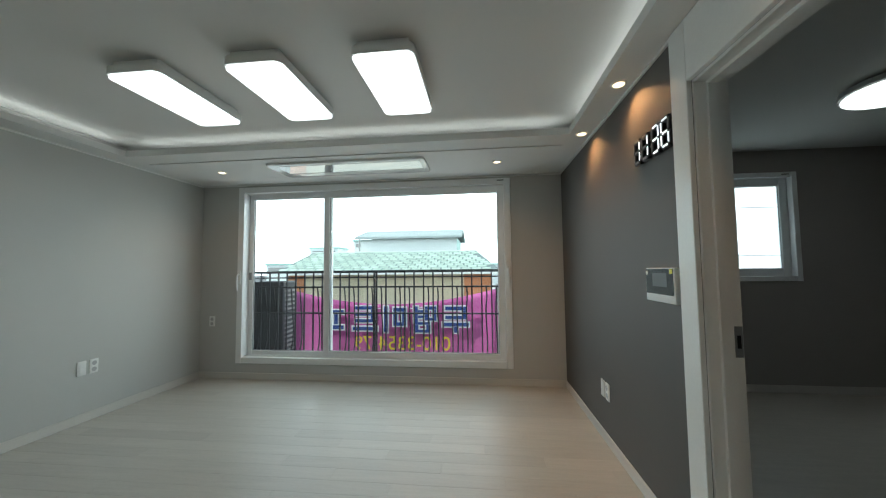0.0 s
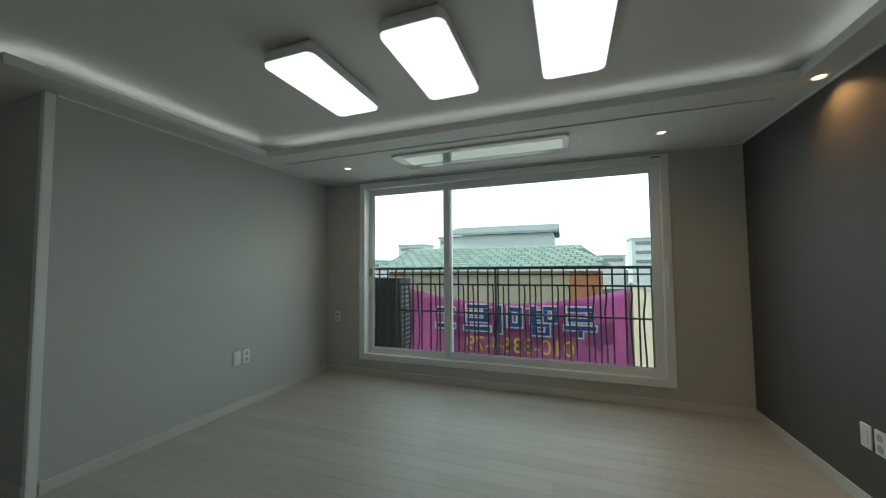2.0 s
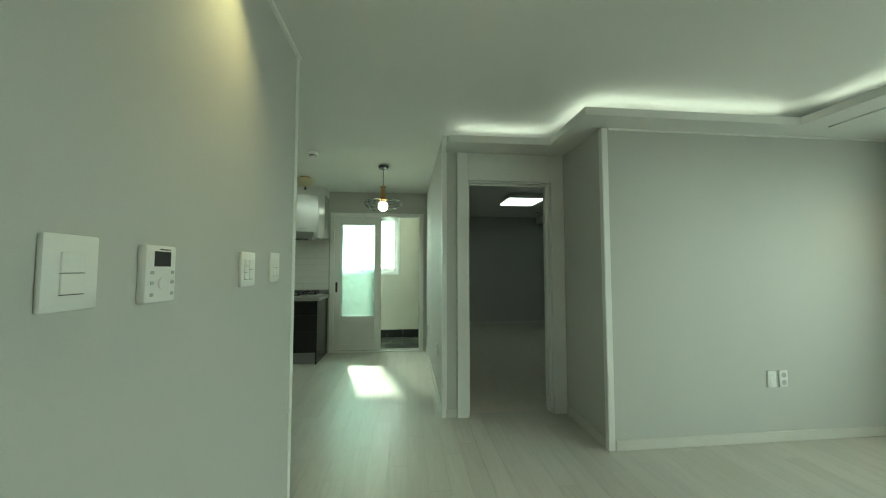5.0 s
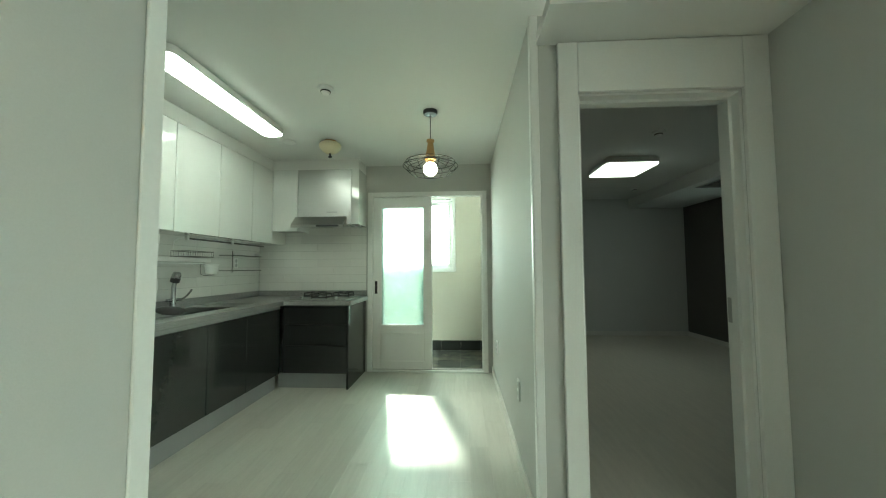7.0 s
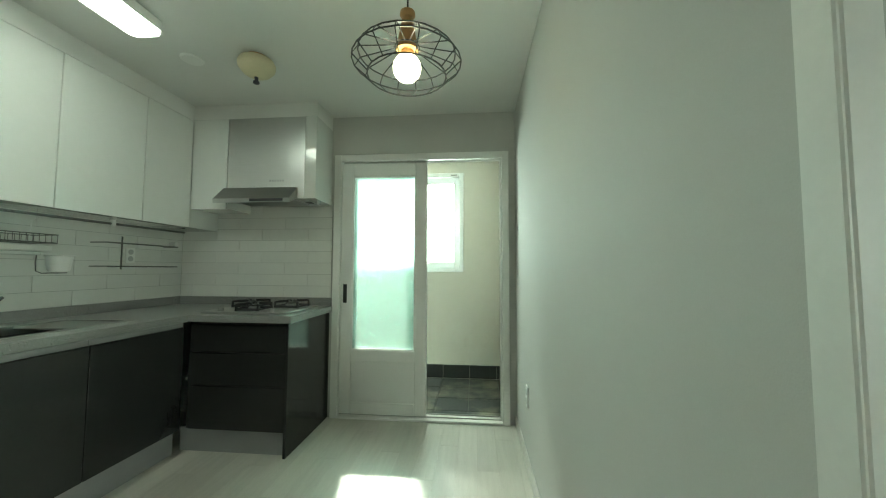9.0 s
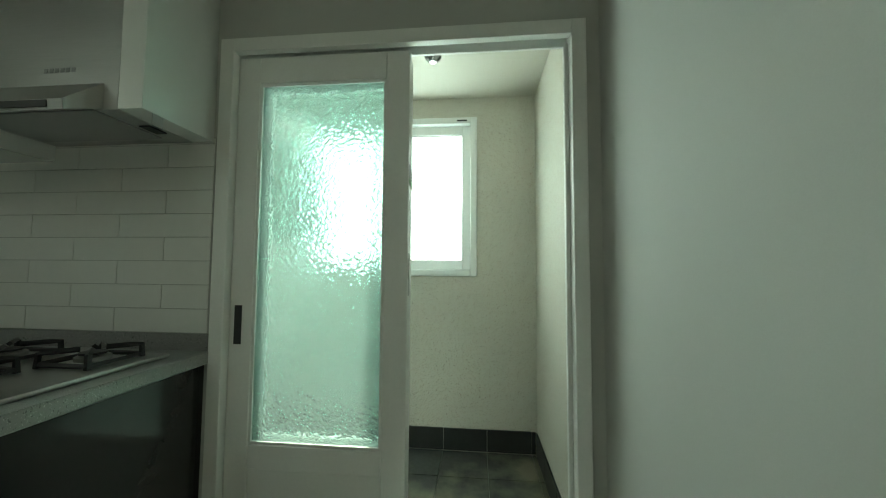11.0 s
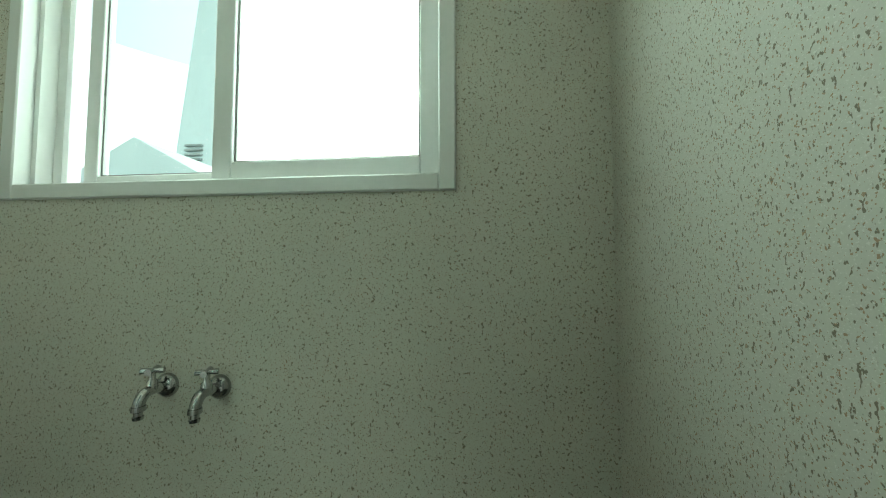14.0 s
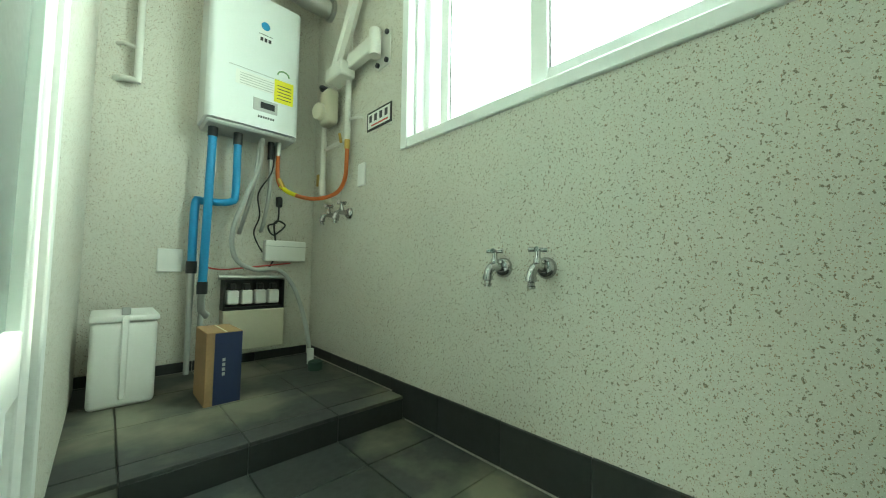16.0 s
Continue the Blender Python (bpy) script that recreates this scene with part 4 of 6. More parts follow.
# hanging rail, racks and lamp bar below the wall cabinets
M["wire"] = mat("chromed_wire", (0.36, 0.36, 0.36), 0.25, metal=1.0, bump=0)
rl = thing("hanging_rail", (-5.0, -2.06, 1.48), "thin steel rail below the wall cabinets", "rail")
part("bar", tube(bmesh.new(), (-5.62, -2.06, 1.47), (-4.46, -2.06, 1.47), 0.008, seg=10), M["wire"], rl)
for x in (-5.05, -4.47):
    part("bracket", cubes((x - 0.012, x + 0.012, -2.075, -2.045, 1.455, 1.494), bevel=0.003), M["plastic"], rl)


def wire_rack(x0, x1, z, top, label):
    t = thing("wire_rack", ((x0 + x1) / 2, -2.06, z), label, "rack")
    bm = bmesh.new()
    for dz in (0.0, 0.045):
        pipe(bm, [(x0, -2.14, z + dz), (x1, -2.14, z + dz), (x1, -1.99, z + dz), (x0, -1.99, z + dz), (x0, -2.14, z + dz)], 0.003, 6, 1)
    part("basket_rim", bm, M["wire"], t)
    n = int((x1 - x0) / 0.025)
    bm = bmesh.new()
    for k in range(n + 1):
        x = x0 + (x1 - x0) * k / n
        pipe(bm, [(x, -2.14, z + 0.045), (x, -2.14, z), (x, -1.99, z), (x, -1.99, z + 0.045)], 0.0016, 5, 1)
    part("wires", bm, M["wire"], t)
    for x in (x0 + 0.02, x1 - 0.02):
        part("hanger", pipe(bmesh.new(), [(x, -2.06, top), (x, -2.13, top - 0.03), (x, -2.14, z)], 0.003, 6, 2), M["plastic"], t)


wire_rack(-3.84, -3.64, 1.255, 1.494, "chromed wire dish rack hanging below the cabinets")
wire_rack(-4.70, -4.40, 1.315, 1.47, "chromed wire basket hanging from the rail")
lb = thing("under_cabinet_lamp", (-4.27, -2.06, 1.25), "long white lamp bar over the sink", "lamp")
part("housing", cubes((-4.69, -3.85, -2.15, -2.0, 1.268, 1.305), bevel=0.006), M["plastic"], lb)
part("diffuser", cubes((-4.66, -3.88, -2.12, -2.03, 1.246, 1.2675), bevel=0.004), M["white_gloss"], lb)
cp = thing("hanging_cup", (-4.76, -2.05, 1.16), "white plastic cup on a wire hook", "cup")
part("cup", lathe(bmesh.new(), [(0.045, 0.0), (0.058, 0.085), (0.064, 0.088), (0.064, 0.092), (0.054, 0.092), (0.042, 0.006), (0.0001, 0.006)], (-4.76, -2.05, 1.16)), M["plastic"], cp)
part("hook", pipe(bmesh.new(), [(-4.69, -2.10, 1.26), (-4.69, -2.10, 1.16), (-4.72, -2.05, 1.15), (-4.80, -2.05, 1.15)], 0.003, 6, 2), M["wire"], cp)
sr = thing("spice_rack", (-5.27, -2.06, 1.18), "two-tier steel wall rack beside a socket", "rack")
for z in (1.19, 1.345):
    part("shelf", pipe(bmesh.new(), [(-5.53, -2.15, z), (-5.53, -2.03, z), (-5.0, -2.03, z), (-5.0, -2.15, z)], 0.005, 8, 1), M["wire"], sr)
part("post", tube(bmesh.new(), (-5.20, -2.15, 1.17), (-5.20, -2.15, 1.40), 0.005, seg=8), M["wire"], sr)
part("end_knob", lathe(bmesh.new(), [(0.02, 0), (0.02, 0.05), (0.0001, 0.052)], (-5.56, -2.12, 1.37), (0, 1, 0), 14), M["plastic"], sr)
socket((-5.27, YC + 0.006, 1.27), "y+", 0.07, 0.11, label="white socket on the tiled kitchen wall")

# kitchen ceiling
ceiling_lamp(-4.57, -3.36, -1.45, -1.27, 2.372, "long white kitchen ceiling lamp, switched on", "", "lamp_kitchen")


def smoke_detector(x, y, z=CEIL):
    t = thing("smoke_detector", (x, y, z), "small round white ceiling detector", "detector", "detectors")
    part("base", lathe(bmesh.new(), [(0.0001, -0.02), (0.05, -0.02), (0.055, -0.01), (0.055, 0)], (x, y, z)), M["plastic"], t)
    part("sensor", lathe(bmesh.new(), [(0.0001, -0.045), (0.022, -0.043), (0.032, -0.03), (0.034, -0.02)], (x, y, z)), M["plastic"], t)
    part("slots", lathe(bmesh.new(), [(0.0335, -0.032), (0.0345, -0.030), (0.0345, -0.024), (0.033, -0.022)], (x, y, z)), M["black"], t, "dark sensor slots")


smoke_detector(-3.90, -0.635)
smoke_detector(-4.85, 2.09)
ex = thing("ceiling_extinguisher", (-4.88, -0.98, CEIL), "cream dome-shaped automatic extinguisher on the ceiling", "extinguisher")
part("mount", lathe(bmesh.new(), [(0.06, -0.03), (0.06, 0.0)], (-4.88, -0.98, CEIL)), M["wood"], ex)
part("dome", lathe(bmesh.new(), [(0.0001, -0.125), (0.04, -0.12), (0.075, -0.10), (0.10, -0.07), (0.105, -0.045), (0.095, -0.025), (0.06, -0.02)], (-4.88, -0.98, CEIL), seg=32), M["cream"], ex)
part("nozzle", lathe(bmesh.new(), [(0.006, -0.165), (0.018, -0.16), (0.018, -0.15), (0.008, -0.145), (0.012, -0.12)], (-4.88, -0.98, CEIL), seg=14), M["iron"], ex, "dark spray nozzle")
vp = thing("ceiling_plate", (-4.86, -1.38, CEIL), "small white blanking plate on the ceiling", "plate")
part("plate", lathe(bmesh.new(), [(0.0001, -0.012), (0.055, -0.012), (0.062, -0.006), (0.062, 0)], (-4.86, -1.38, CEIL)), M["plastic"], vp)

pd = thing("pendant_lamp", (-4.297, 0.048, CEIL), "pendant lamp with a wooden neck and black wire cage", "pendant lamp")
PX, PY = -4.297, 0.048
part("canopy", lathe(bmesh.new(), [(0.0001, -0.032), (0.05, -0.03), (0.056, -0.022), (0.056, 0)], (PX, PY, CEIL)), M["black"], pd)
part("cord", tube(bmesh.new(), (PX, PY, 2.205), (PX, PY, 2.415), 0.0035, seg=8), M["black"], pd)
part("neck", lathe(bmesh.new(), [(0.030, 2.207), (0.031, 2.194), (0.022, 2.184), (0.027, 2.145), (0.041, 2.072), (0.043, 2.048), (0.0001, 2.045)], (PX, PY, 0)), M["wood"], pd, "honey-coloured wooden neck")
ring = lambda r, z: [(PX + r * math.cos(k * math.pi / 12), PY + r * math.sin(k * math.pi / 12), z) for k in range(25)]
for r, z in ((0.048, 2.062), (0.192, 2.032), (0.215, 1.998), (0.155, 1.942)):
    part("cage_ring", pipe(bmesh.new(), ring(r, z), 0.003, 6, 1), M["black"], pd)
rib = part("cage_rib", pipe(bmesh.new(), [(PX + 0.046, PY, 2.063), (PX + 0.192, PY, 2.032), (PX + 0.215, PY, 1.998), (PX + 0.155, PY, 1.942)], 0.0024, 6, 1), M["black"], pd)
for k in range(1, 16):
    c = again(rib)
    c.matrix_basis = Matrix.Translation((PX, PY, 0)) @ Matrix.Rotation(k * math.pi / 8, 4, "Z") @ Matrix.Translation((-PX, -PY, 0))
part("socket_ring", lathe(bmesh.new(), [(0.024, 2.012), (0.026, 2.048)], (PX, PY, 0)), M["wood"], pd)
bm = bmesh.new()
bmesh.ops.create_uvsphere(bm, u_segments=24, v_segments=16, radius=0.055, matrix=Matrix.Translation((PX, PY, 1.976)))
part("bulb", bm, M["bulb"], pd, "glowing warm globe bulb")

# ---- sliding door to the utility room ----
sf = thing("sliding_door_frame", (XU, -0.12, 0), "white frame of the sliding utility door", "door frame", kind="structure")
F0, F1 = XI + 0.012, XU + 0.022
part("jamb", cubes((XI - 0.008, F1, -0.832, -0.775, 0, 2.115), bevel=0.003), M["trim"], sf)
part("jamb", cubes((F0, F1, 0.528, 0.58, 0, 2.115), (F0 + 0.05, F0 + 0.075, 0.512, 0.528, 0.02, 2.05), bevel=0.003), M["trim"], sf)
part("head", cubes((-5.74, F1, -0.775, 0.528, 2.06, 2.114), (F0, -5.741, -0.775, 0.528, 2.106, 2.114), bevel=0.002), M["trim"], sf)
part("head_tracks", cubes((-5.793, -5.787, -0.775, 0.528, 2.058, 2.106), (-5.826, -5.820, -0.775, 0.528, 2.075, 2.106)), M["trim"], sf)
part("sill", cubes((F0, F1, -0.775, 0.528, 0.0, 0.018), bevel=0.003), M["trim"], sf)
part("sill_rail", cubes((-5.765, -5.757, -0.775, 0.528, 0.018, 0.026), (-5.825, -5.817, -0.775, 0.528, 0.018, 0.026)), M["steel"], sf, "thin steel floor rail")


def sliding_leaf(x0, x1, y0, y1, label, pane):
    t = thing("sliding_door", ((x0 + x1) / 2, (y0 + y1) / 2, 0.026), label, "sliding door")
    w = 0.092
    part("stile", cubes((x0, x1, y0, y0 + w, 0.028, 2.05), bevel=0.003), M["trim"], t)
    part("stile", cubes((x0, x1, y1 - w, y1, 0.028, 2.05), bevel=0.003), M["trim"], t)
    part("top_rail", cubes((x0, x1, y0 + w, y1 - w, 1.94, 2.05), bevel=0.003), M["trim"], t)
    part("mid_rail", cubes((x0, x1, y0 + w, y1 - w, 0.44, 0.53), bevel=0.003), M["trim"], t)
    part("bottom_rail", cubes((x0, x1, y0 + w, y1 - w, 0.028, 0.12), bevel=0.003), M["trim"], t)
    xm = (x0 + x1) / 2
    part("panel", cubes((xm - 0.008, xm + 0.008, y0 + w - 0.002, y1 - w + 0.002, 0.118, 0.442)), M["trim"], t)
    gl = part("glass", cubes((xm - 0.0025, xm + 0.0025, y0 + w + 0.001, y1 - w - 0.001, 0.531, 1.939)), pane, t, "greenish pebbled glass")
    gl.visible_shadow = False
    bead = cubes((x1 - 0.012, x1 - 0.004, y0 + w, y0 + w + 0.01, 0.53, 1.94), (x1 - 0.012, x1 - 0.004, y1 - w - 0.01, y1 - w, 0.53, 1.94), (x1 - 0.012, x1 - 0.004, y0 + w + 0.01, y1 - w - 0.01, 0.53, 0.54), (x1 - 0.012, x1 - 0.004, y0 + w + 0.01, y1 - w - 0.01, 1.93, 1.94))
    part("bead", bead, M["trim"], t)
    return t


l1 = sliding_leaf(-5.778, -5.742, -0.773, -0.07, "white sliding door with pebbled glass, slid half open", M["pattern"])
part("pull", cubes((-5.7425, -5.7405, -0.752, -0.722, 0.905, 1.055)), M["black"], l1, "black recessed pull")
part("edge_catch", cubes((-5.77, -5.75, -0.0705, -0.068, 1.10, 1.26)), M["steel"], l1)
l2 = sliding_leaf(-5.838, -5.802, -0.765, -0.075, "second white sliding door with pebbled glass, stacked behind", M["pattern_back"])
M["green"] = mat("green_sticker", (0.25, 0.42, 0.22), 0.5)
for lf, x, y in ((l1, -5.7605, -0.069), (l2, -5.8205, -0.074)):
    part("label_sticker", cubes((x - 0.014, x + 0.014, y - 0.0005, y + 0.0006, 1.52, 1.60)), M["paper"], lf, "pale printed sticker")
    part("label_band", cubes((x - 0.014, x + 0.014, y + 0.0006, y + 0.0012, 1.525, 1.545)), M["green"], lf)

# ---- utility room ----
pf = thing("raised_floor", ((XW + XI) / 2, -1.6, 0), "raised tiled step at the boiler's end", "step", kind="structure")
part("core", cubes((XW, XI, YB, -1.112, -0.02, 0.078)), M["grout_dark"], pf)

M["red"] = mat("red_print", (0.5, 0.06, 0.05), 0.5)
M["yellow"] = mat("yellow_label", (0.80, 0.72, 0.02), 0.5)
M["blue_pipe"] = mat("blue_insulated_pipe", (0.03, 0.25, 0.52), 0.5, vary=0.1, scale=10)
M["orange"] = mat("orange_gas_hose", (0.55, 0.13, 0.02), 0.45)
M["grey_hose"] = mat("grey_flexible_hose", (0.42, 0.43, 0.42), 0.5)
M["duct"] = mat("crinkled_foil_duct", (0.6, 0.6, 0.6), 0.3, metal=1.0, vary=0.1, fine=150, bump=0.6)
M["card"] = mat("brown_cardboard", (0.32, 0.20, 0.10), 0.8, vary=0.1, scale=12)
M["navy"] = mat("navy_printed_card", (0.02, 0.03, 0.09), 0.5)
M["brass"] = mat("brass", (0.55, 0.38, 0.12), 0.3, metal=1.0)
M["cream_paint"] = mat("cream_painted_metal", (0.62, 0.58, 0.46), 0.45, vary=0.05)
M["pipe_white"] = mat("white_painted_pipe", (0.70, 0.69, 0.64), 0.45, vary=0.05)

bo = thing("gas_boiler", (-6.44, YB, 1.32), "white wall-hung gas boiler with yellow label", "boiler")
bm = cubes((-6.662, -6.220, YB + 0.001, -1.888, 1.345, 2.055))
bmesh.ops.bevel(bm, geom=[e for e in bm.edges if abs(e.verts[0].co.z - e.verts[1].co.z) > 0.1 and e.verts[0].co.y > -2.0], offset=0.035, segments=5, profile=0.5, affect="EDGES")
part("casing", bm, M["enamel"], bo)
part("underside", cubes((-6.655, -6.227, YB + 0.001, -1.895, 1.318, 1.3445), bevel=0.01), M["paper"], bo, "grey metal underside")
FY = -1.888
part("badge", lathe(bmesh.new(), [(0.0001, 0.001), (0.022, 0.001), (0.022, 0)], (-6.47, FY, 1.90), (0, 1, 0)), M["blue_pipe"], bo, "small blue badge")
part("lettering", cubes(*[(-6.50 + k * 0.02, -6.486 + k * 0.02, FY, FY + 0.0008, 1.815, 1.835) for k in range(3)], (-6.505, -6.44, FY, FY + 0.0008, 1.85, 1.853)), M["iron"], bo, "dark lettering bars")
part("info_panel", cubes((-6.53, -6.34, FY, FY + 0.0008, 1.545, 1.62)), M["plastic"], bo, "pale printed notice")
part("notice_lines", cubes((-6.55, -6.31, FY, FY + 0.001, 1.632, 1.635), *[(-6.52, -6.36, FY + 0.0008, FY + 0.0014, 1.552 + 0.013 * k, 1.555 + 0.013 * k) for k in range(5)]), M["paper"], bo)
part("energy_label", cubes((-6.625, -6.525, FY, FY + 0.001, 1.51, 1.635)), M["yellow"], bo, "yellow printed label")
part("label_lines", cubes(*[(-6.612, -6.54, FY + 0.001, FY + 0.0015, 1.53 + 0.018 * k, 1.534 + 0.018 * k) for k in range(5)]), M["black"], bo)
part("grade_arc", pipe(bmesh.new(), [(-6.60, FY + 0.001, 1.665), (-6.592, FY + 0.001, 1.682), (-6.57, FY + 0.001, 1.69), (-6.548, FY + 0.001, 1.682), (-6.54, FY + 0.001, 1.665)], 0.004, 6, 3), M["green"], bo, "green grade mark")
part("display_bezel", cubes((-6.545, -6.425, FY, FY + 0.003, 1.435, 1.50), bevel=0.001), M["paper"], bo, "grey display frame")
part("display", cubes((-6.53, -6.46, FY + 0.003, FY + 0.0045, 1.452, 1.485)), M["screen"], bo, "dark display")
part("maker_mark", cubes(*[(-6.53 + k * 0.012, -6.522 + k * 0.012, FY, FY + 0.0008, 1.40, 1.412) for k in range(7)]), M["iron"], bo)

fl = thing("flue_duct", (-6.45, -2.0, 2.06), "crinkled silver flue duct above the boiler", "duct")
bm = bmesh.new()
pts = [(-6.45, -2.0, 2.06), (-6.46, -2.0, 2.14), (-6.52, -1.98, 2.20), (-6.62, -1.95, 2.22), (-6.72, -1.93, 2.20), (-6.85, -1.91, 2.20)]
pipe(bm, pts, 0.048, 18, 10)
for k, v in enumerate(bm.verts):
    if (k // 18) % 2:
        v.co += (v.co - Vector(pts[min(int((k // 18) / 10), 5)])).normalized() * 0.004
part("duct", bm, M["duct"], fl)
part("collar", lathe(bmesh.new(), [(0.065, 0), (0.065, 0.02), (0.05, 0.025)], (XW, -1.91, 2.20), (1, 0, 0)), M["steel"], fl)


def run(name, label, category, parts_list, at):
    t = thing(name, at, label, category)
    for nm, pts, r, m, sm in parts_list:
        part(nm, pipe(bmesh.new(), pts, r, 10, sm), M[m], t)
    return t


run("heating_pipe", "blue insulated heating pipe running straight down", "pipe", [
    ("pipe", [(-6.272, -1.98, 1.30), (-6.268, -1.985, 0.95), (-6.262, -1.99, 0.53)], 0.020, "blue_pipe", 3),
    ("upper_sleeve", [(-6.272, -1.98, 1.319), (-6.272, -1.98, 1.27)], 0.023, "black", 1),
    ("lower_sleeve", [(-6.262, -1.99, 0.54), (-6.262, -1.99, 0.48)], 0.024, "black", 1),
    ("valve", [(-6.262, -1.99, 0.48), (-6.262, -1.99, 0.40), (-6.29, -2.0, 0.37)], 0.017, "steel", 2),
    ("stub", [(-6.262, -1.995, 0.42), (-6.262, -1.995, 0.09)], 0.012, "grey_hose", 1)], (-6.262, -1.99, 0.09))
run("heating_pipe", "blue insulated heating pipe with two bends", "pipe", [
    ("pipe", [(-6.385, -1.98, 1.29), (-6.385, -1.98, 1.0), (-6.37, -1.985, 0.955), (-6.32, -2.01, 0.945), (-6.25, -2.03, 0.945), (-6.222, -2.03, 0.92), (-6.220, -2.03, 0.62)], 0.019, "blue_pipe", 5),
    ("upper_sleeve", [(-6.385, -1.98, 1.319), (-6.385, -1.98, 1.255)], 0.022, "black", 1),
    ("lower_sleeve", [(-6.220, -2.03, 0.64), (-6.220, -2.03, 0.58)], 0.024, "black", 1),
    ("valve", [(-6.220, -2.03, 0.58), (-6.220, -2.03, 0.47)], 0.016, "steel", 2),
    ("stub", [(-6.220, -2.03, 0.48), (-6.220, -2.03, 0.09)], 0.013, "grey_hose", 1)], (-6.22, -2.03, 0.09))
run("drain_hose", "grey flexible drain hose looping to the floor", "hose", [
    ("hose", [(-6.50, -1.97, 1.32), (-6.49, -1.97, 1.15), (-6.43, -1.98, 0.98), (-6.38, -1.98, 0.80), (-6.40, -1.99, 0.66), (-6.50, -2.0, 0.60), (-6.62, -2.0, 0.60), (-6.70, -1.97, 0.50), (-6.745, -1.90, 0.30), (-6.75, -1.84, 0.14)], 0.012, "grey_hose", 6),
    ("end_cap", [(-6.75, -1.835, 0.17), (-6.75, -1.83, 0.091)], 0.018, "plastic", 1)], (-6.75, -1.83, 0.09))
run("water_pipe", "silver flexible water pipe below the boiler", "pipe", [
    ("hose", [(-6.50, -2.0, 1.32), (-6.475, -2.01, 1.05), (-6.44, -2.04, 0.86), (-6.435, -2.085, 0.80)], 0.010, "steel", 4)], (-6.44, YB, 0.8))
run("water_pipe", "silver flexible water pipe with a black valve", "pipe", [
    ("hose", [(-6.555, -2.0, 1.25), (-6.56, -2.01, 1.05), (-6.545, -2.04, 0.87), (-6.545, -2.085, 0.82)], 0.011, "steel", 4),
    ("valve", [(-6.553, -1.995, 1.318), (-6.555, -2.0, 1.22)], 0.016, "black", 1)], (-6.545, YB, 0.82))
run("gas_hose", "orange gas hose sagging from boiler to gas pipe", "hose", [
    ("hose", [(-6.585, -1.97, 1.25), (-6.59, -1.965, 1.10), (-6.63, -1.93, 1.04), (-6.72, -1.83, 1.0), (-6.79, -1.70, 1.015), (-6.81, -1.62, 1.08), (-6.81, -1.60, 1.20), (-6.81, -1.60, 1.27)], 0.011, "orange", 6),
    ("yellow_sleeve", [(-6.60, -1.955, 1.07), (-6.63, -1.93, 1.04), (-6.665, -1.895, 1.02)], 0.0122, "yellow", 4),
    ("boiler_nut", [(-6.585, -1.97, 1.318), (-6.585, -1.97, 1.24)], 0.014, "steel", 1),
    ("brass_nut", [(-6.592, -1.963, 1.11), (-6.612, -1.945, 1.06)], 0.0135, "brass", 1),
    ("gas_nut", [(-6.81, -1.60, 1.25), (-6.81, -1.60, 1.30)], 0.015, "brass", 1)], (-6.6, -1.97, 1.0))
run("power_cable", "thin dark cables tangled below the boiler", "cable", [
    ("cable", [(-6.57, -1.99, 1.30), (-6.56, -1.98, 1.15), (-6.50, -2.0, 1.02), (-6.52, -2.03, 0.90), (-6.50, -2.05, 0.80), (-6.55, -2.06, 0.70)], 0.004, "black", 5),
    ("cable", [(-6.62, -2.03, 0.98), (-6.62, -2.04, 0.88), (-6.57, -2.04, 0.85), (-6.60, -2.04, 0.80), (-6.66, -2.03, 0.86), (-6.60, -2.03, 0.87), (-6.62, -2.05, 0.70), (-6.58, -2.05, 0.60)], 0.005, "black", 5),
    ("plug", [(-6.63, -2.06, 1.02), (-6.625, -2.04, 0.97)], 0.018, "black", 1),
    ("cable", [(-6.26, -2.05, 0.62), (-6.35, -2.05, 0.60), (-6.50, -2.05, 0.615), (-6.70, -2.04, 0.64)], 0.004, "red", 5)], (-6.6, YB, 0.7))

mf = thing("heating_manifold", (-6.51, YB, 0.16), "floor heating manifold with four white valve heads", "manifold")
part("frame", cubes((-6.665, -6.36, YB, YB + 0.07, 0.385, 0.40), (-6.665, -6.36, YB, YB + 0.012, 0.40, 0.545), (-6.665, -6.655, YB + 0.012, YB + 0.07, 0.40, 0.545), (-6.37, -6.36, YB + 0.012, YB + 0.07, 0.40, 0.545)), M["black"], mf)
part("top_pipe", tube(bmesh.new(), (-6.34, YB + 0.05, 0.56), (-6.67, YB + 0.05, 0.56), 0.013, seg=12), M["steel"], mf)
for k in range(4):
    x = -6.405 - 0.068 * k
    v = part("valve_head", cubes((x - 0.028, x + 0.028, YB + 0.02, YB + 0.075, 0.415, 0.49), bevel=0.006), M["plastic"], mf)
    part("valve_cap", cubes((x - 0.015, x + 0.015, YB + 0.025, YB + 0.065, 0.491, 0.525), bevel=0.004), M["black"], v)
part("cover", cubes((-6.665, -6.36, YB, YB + 0.085, 0.175, 0.384), bevel=0.004), M["cream_paint"], mf, "cream painted cover")
bx = thing("control_box", (-6.675, YB, 0.645), "white plastic control box on the wall", "box")
part("case", cubes((-6.79, -6.56, YB, YB + 0.055, 0.65, 0.77), bevel=0.008, seg=2), M["plastic"], bx)
part("lid_line", cubes((-6.79, -6.56, YB + 0.0545, YB + 0.0556, 0.735, 0.737)), M["toe"], bx)
pl = thing("blank_plate", (-6.14, YB, 0.645), "white square blank plate on the wall", "plate")
part("plate", cubes((-6.19, -6.09, YB, YB + 0.012, 0.585, 0.70), bevel=0.004), M["plastic"], pl)
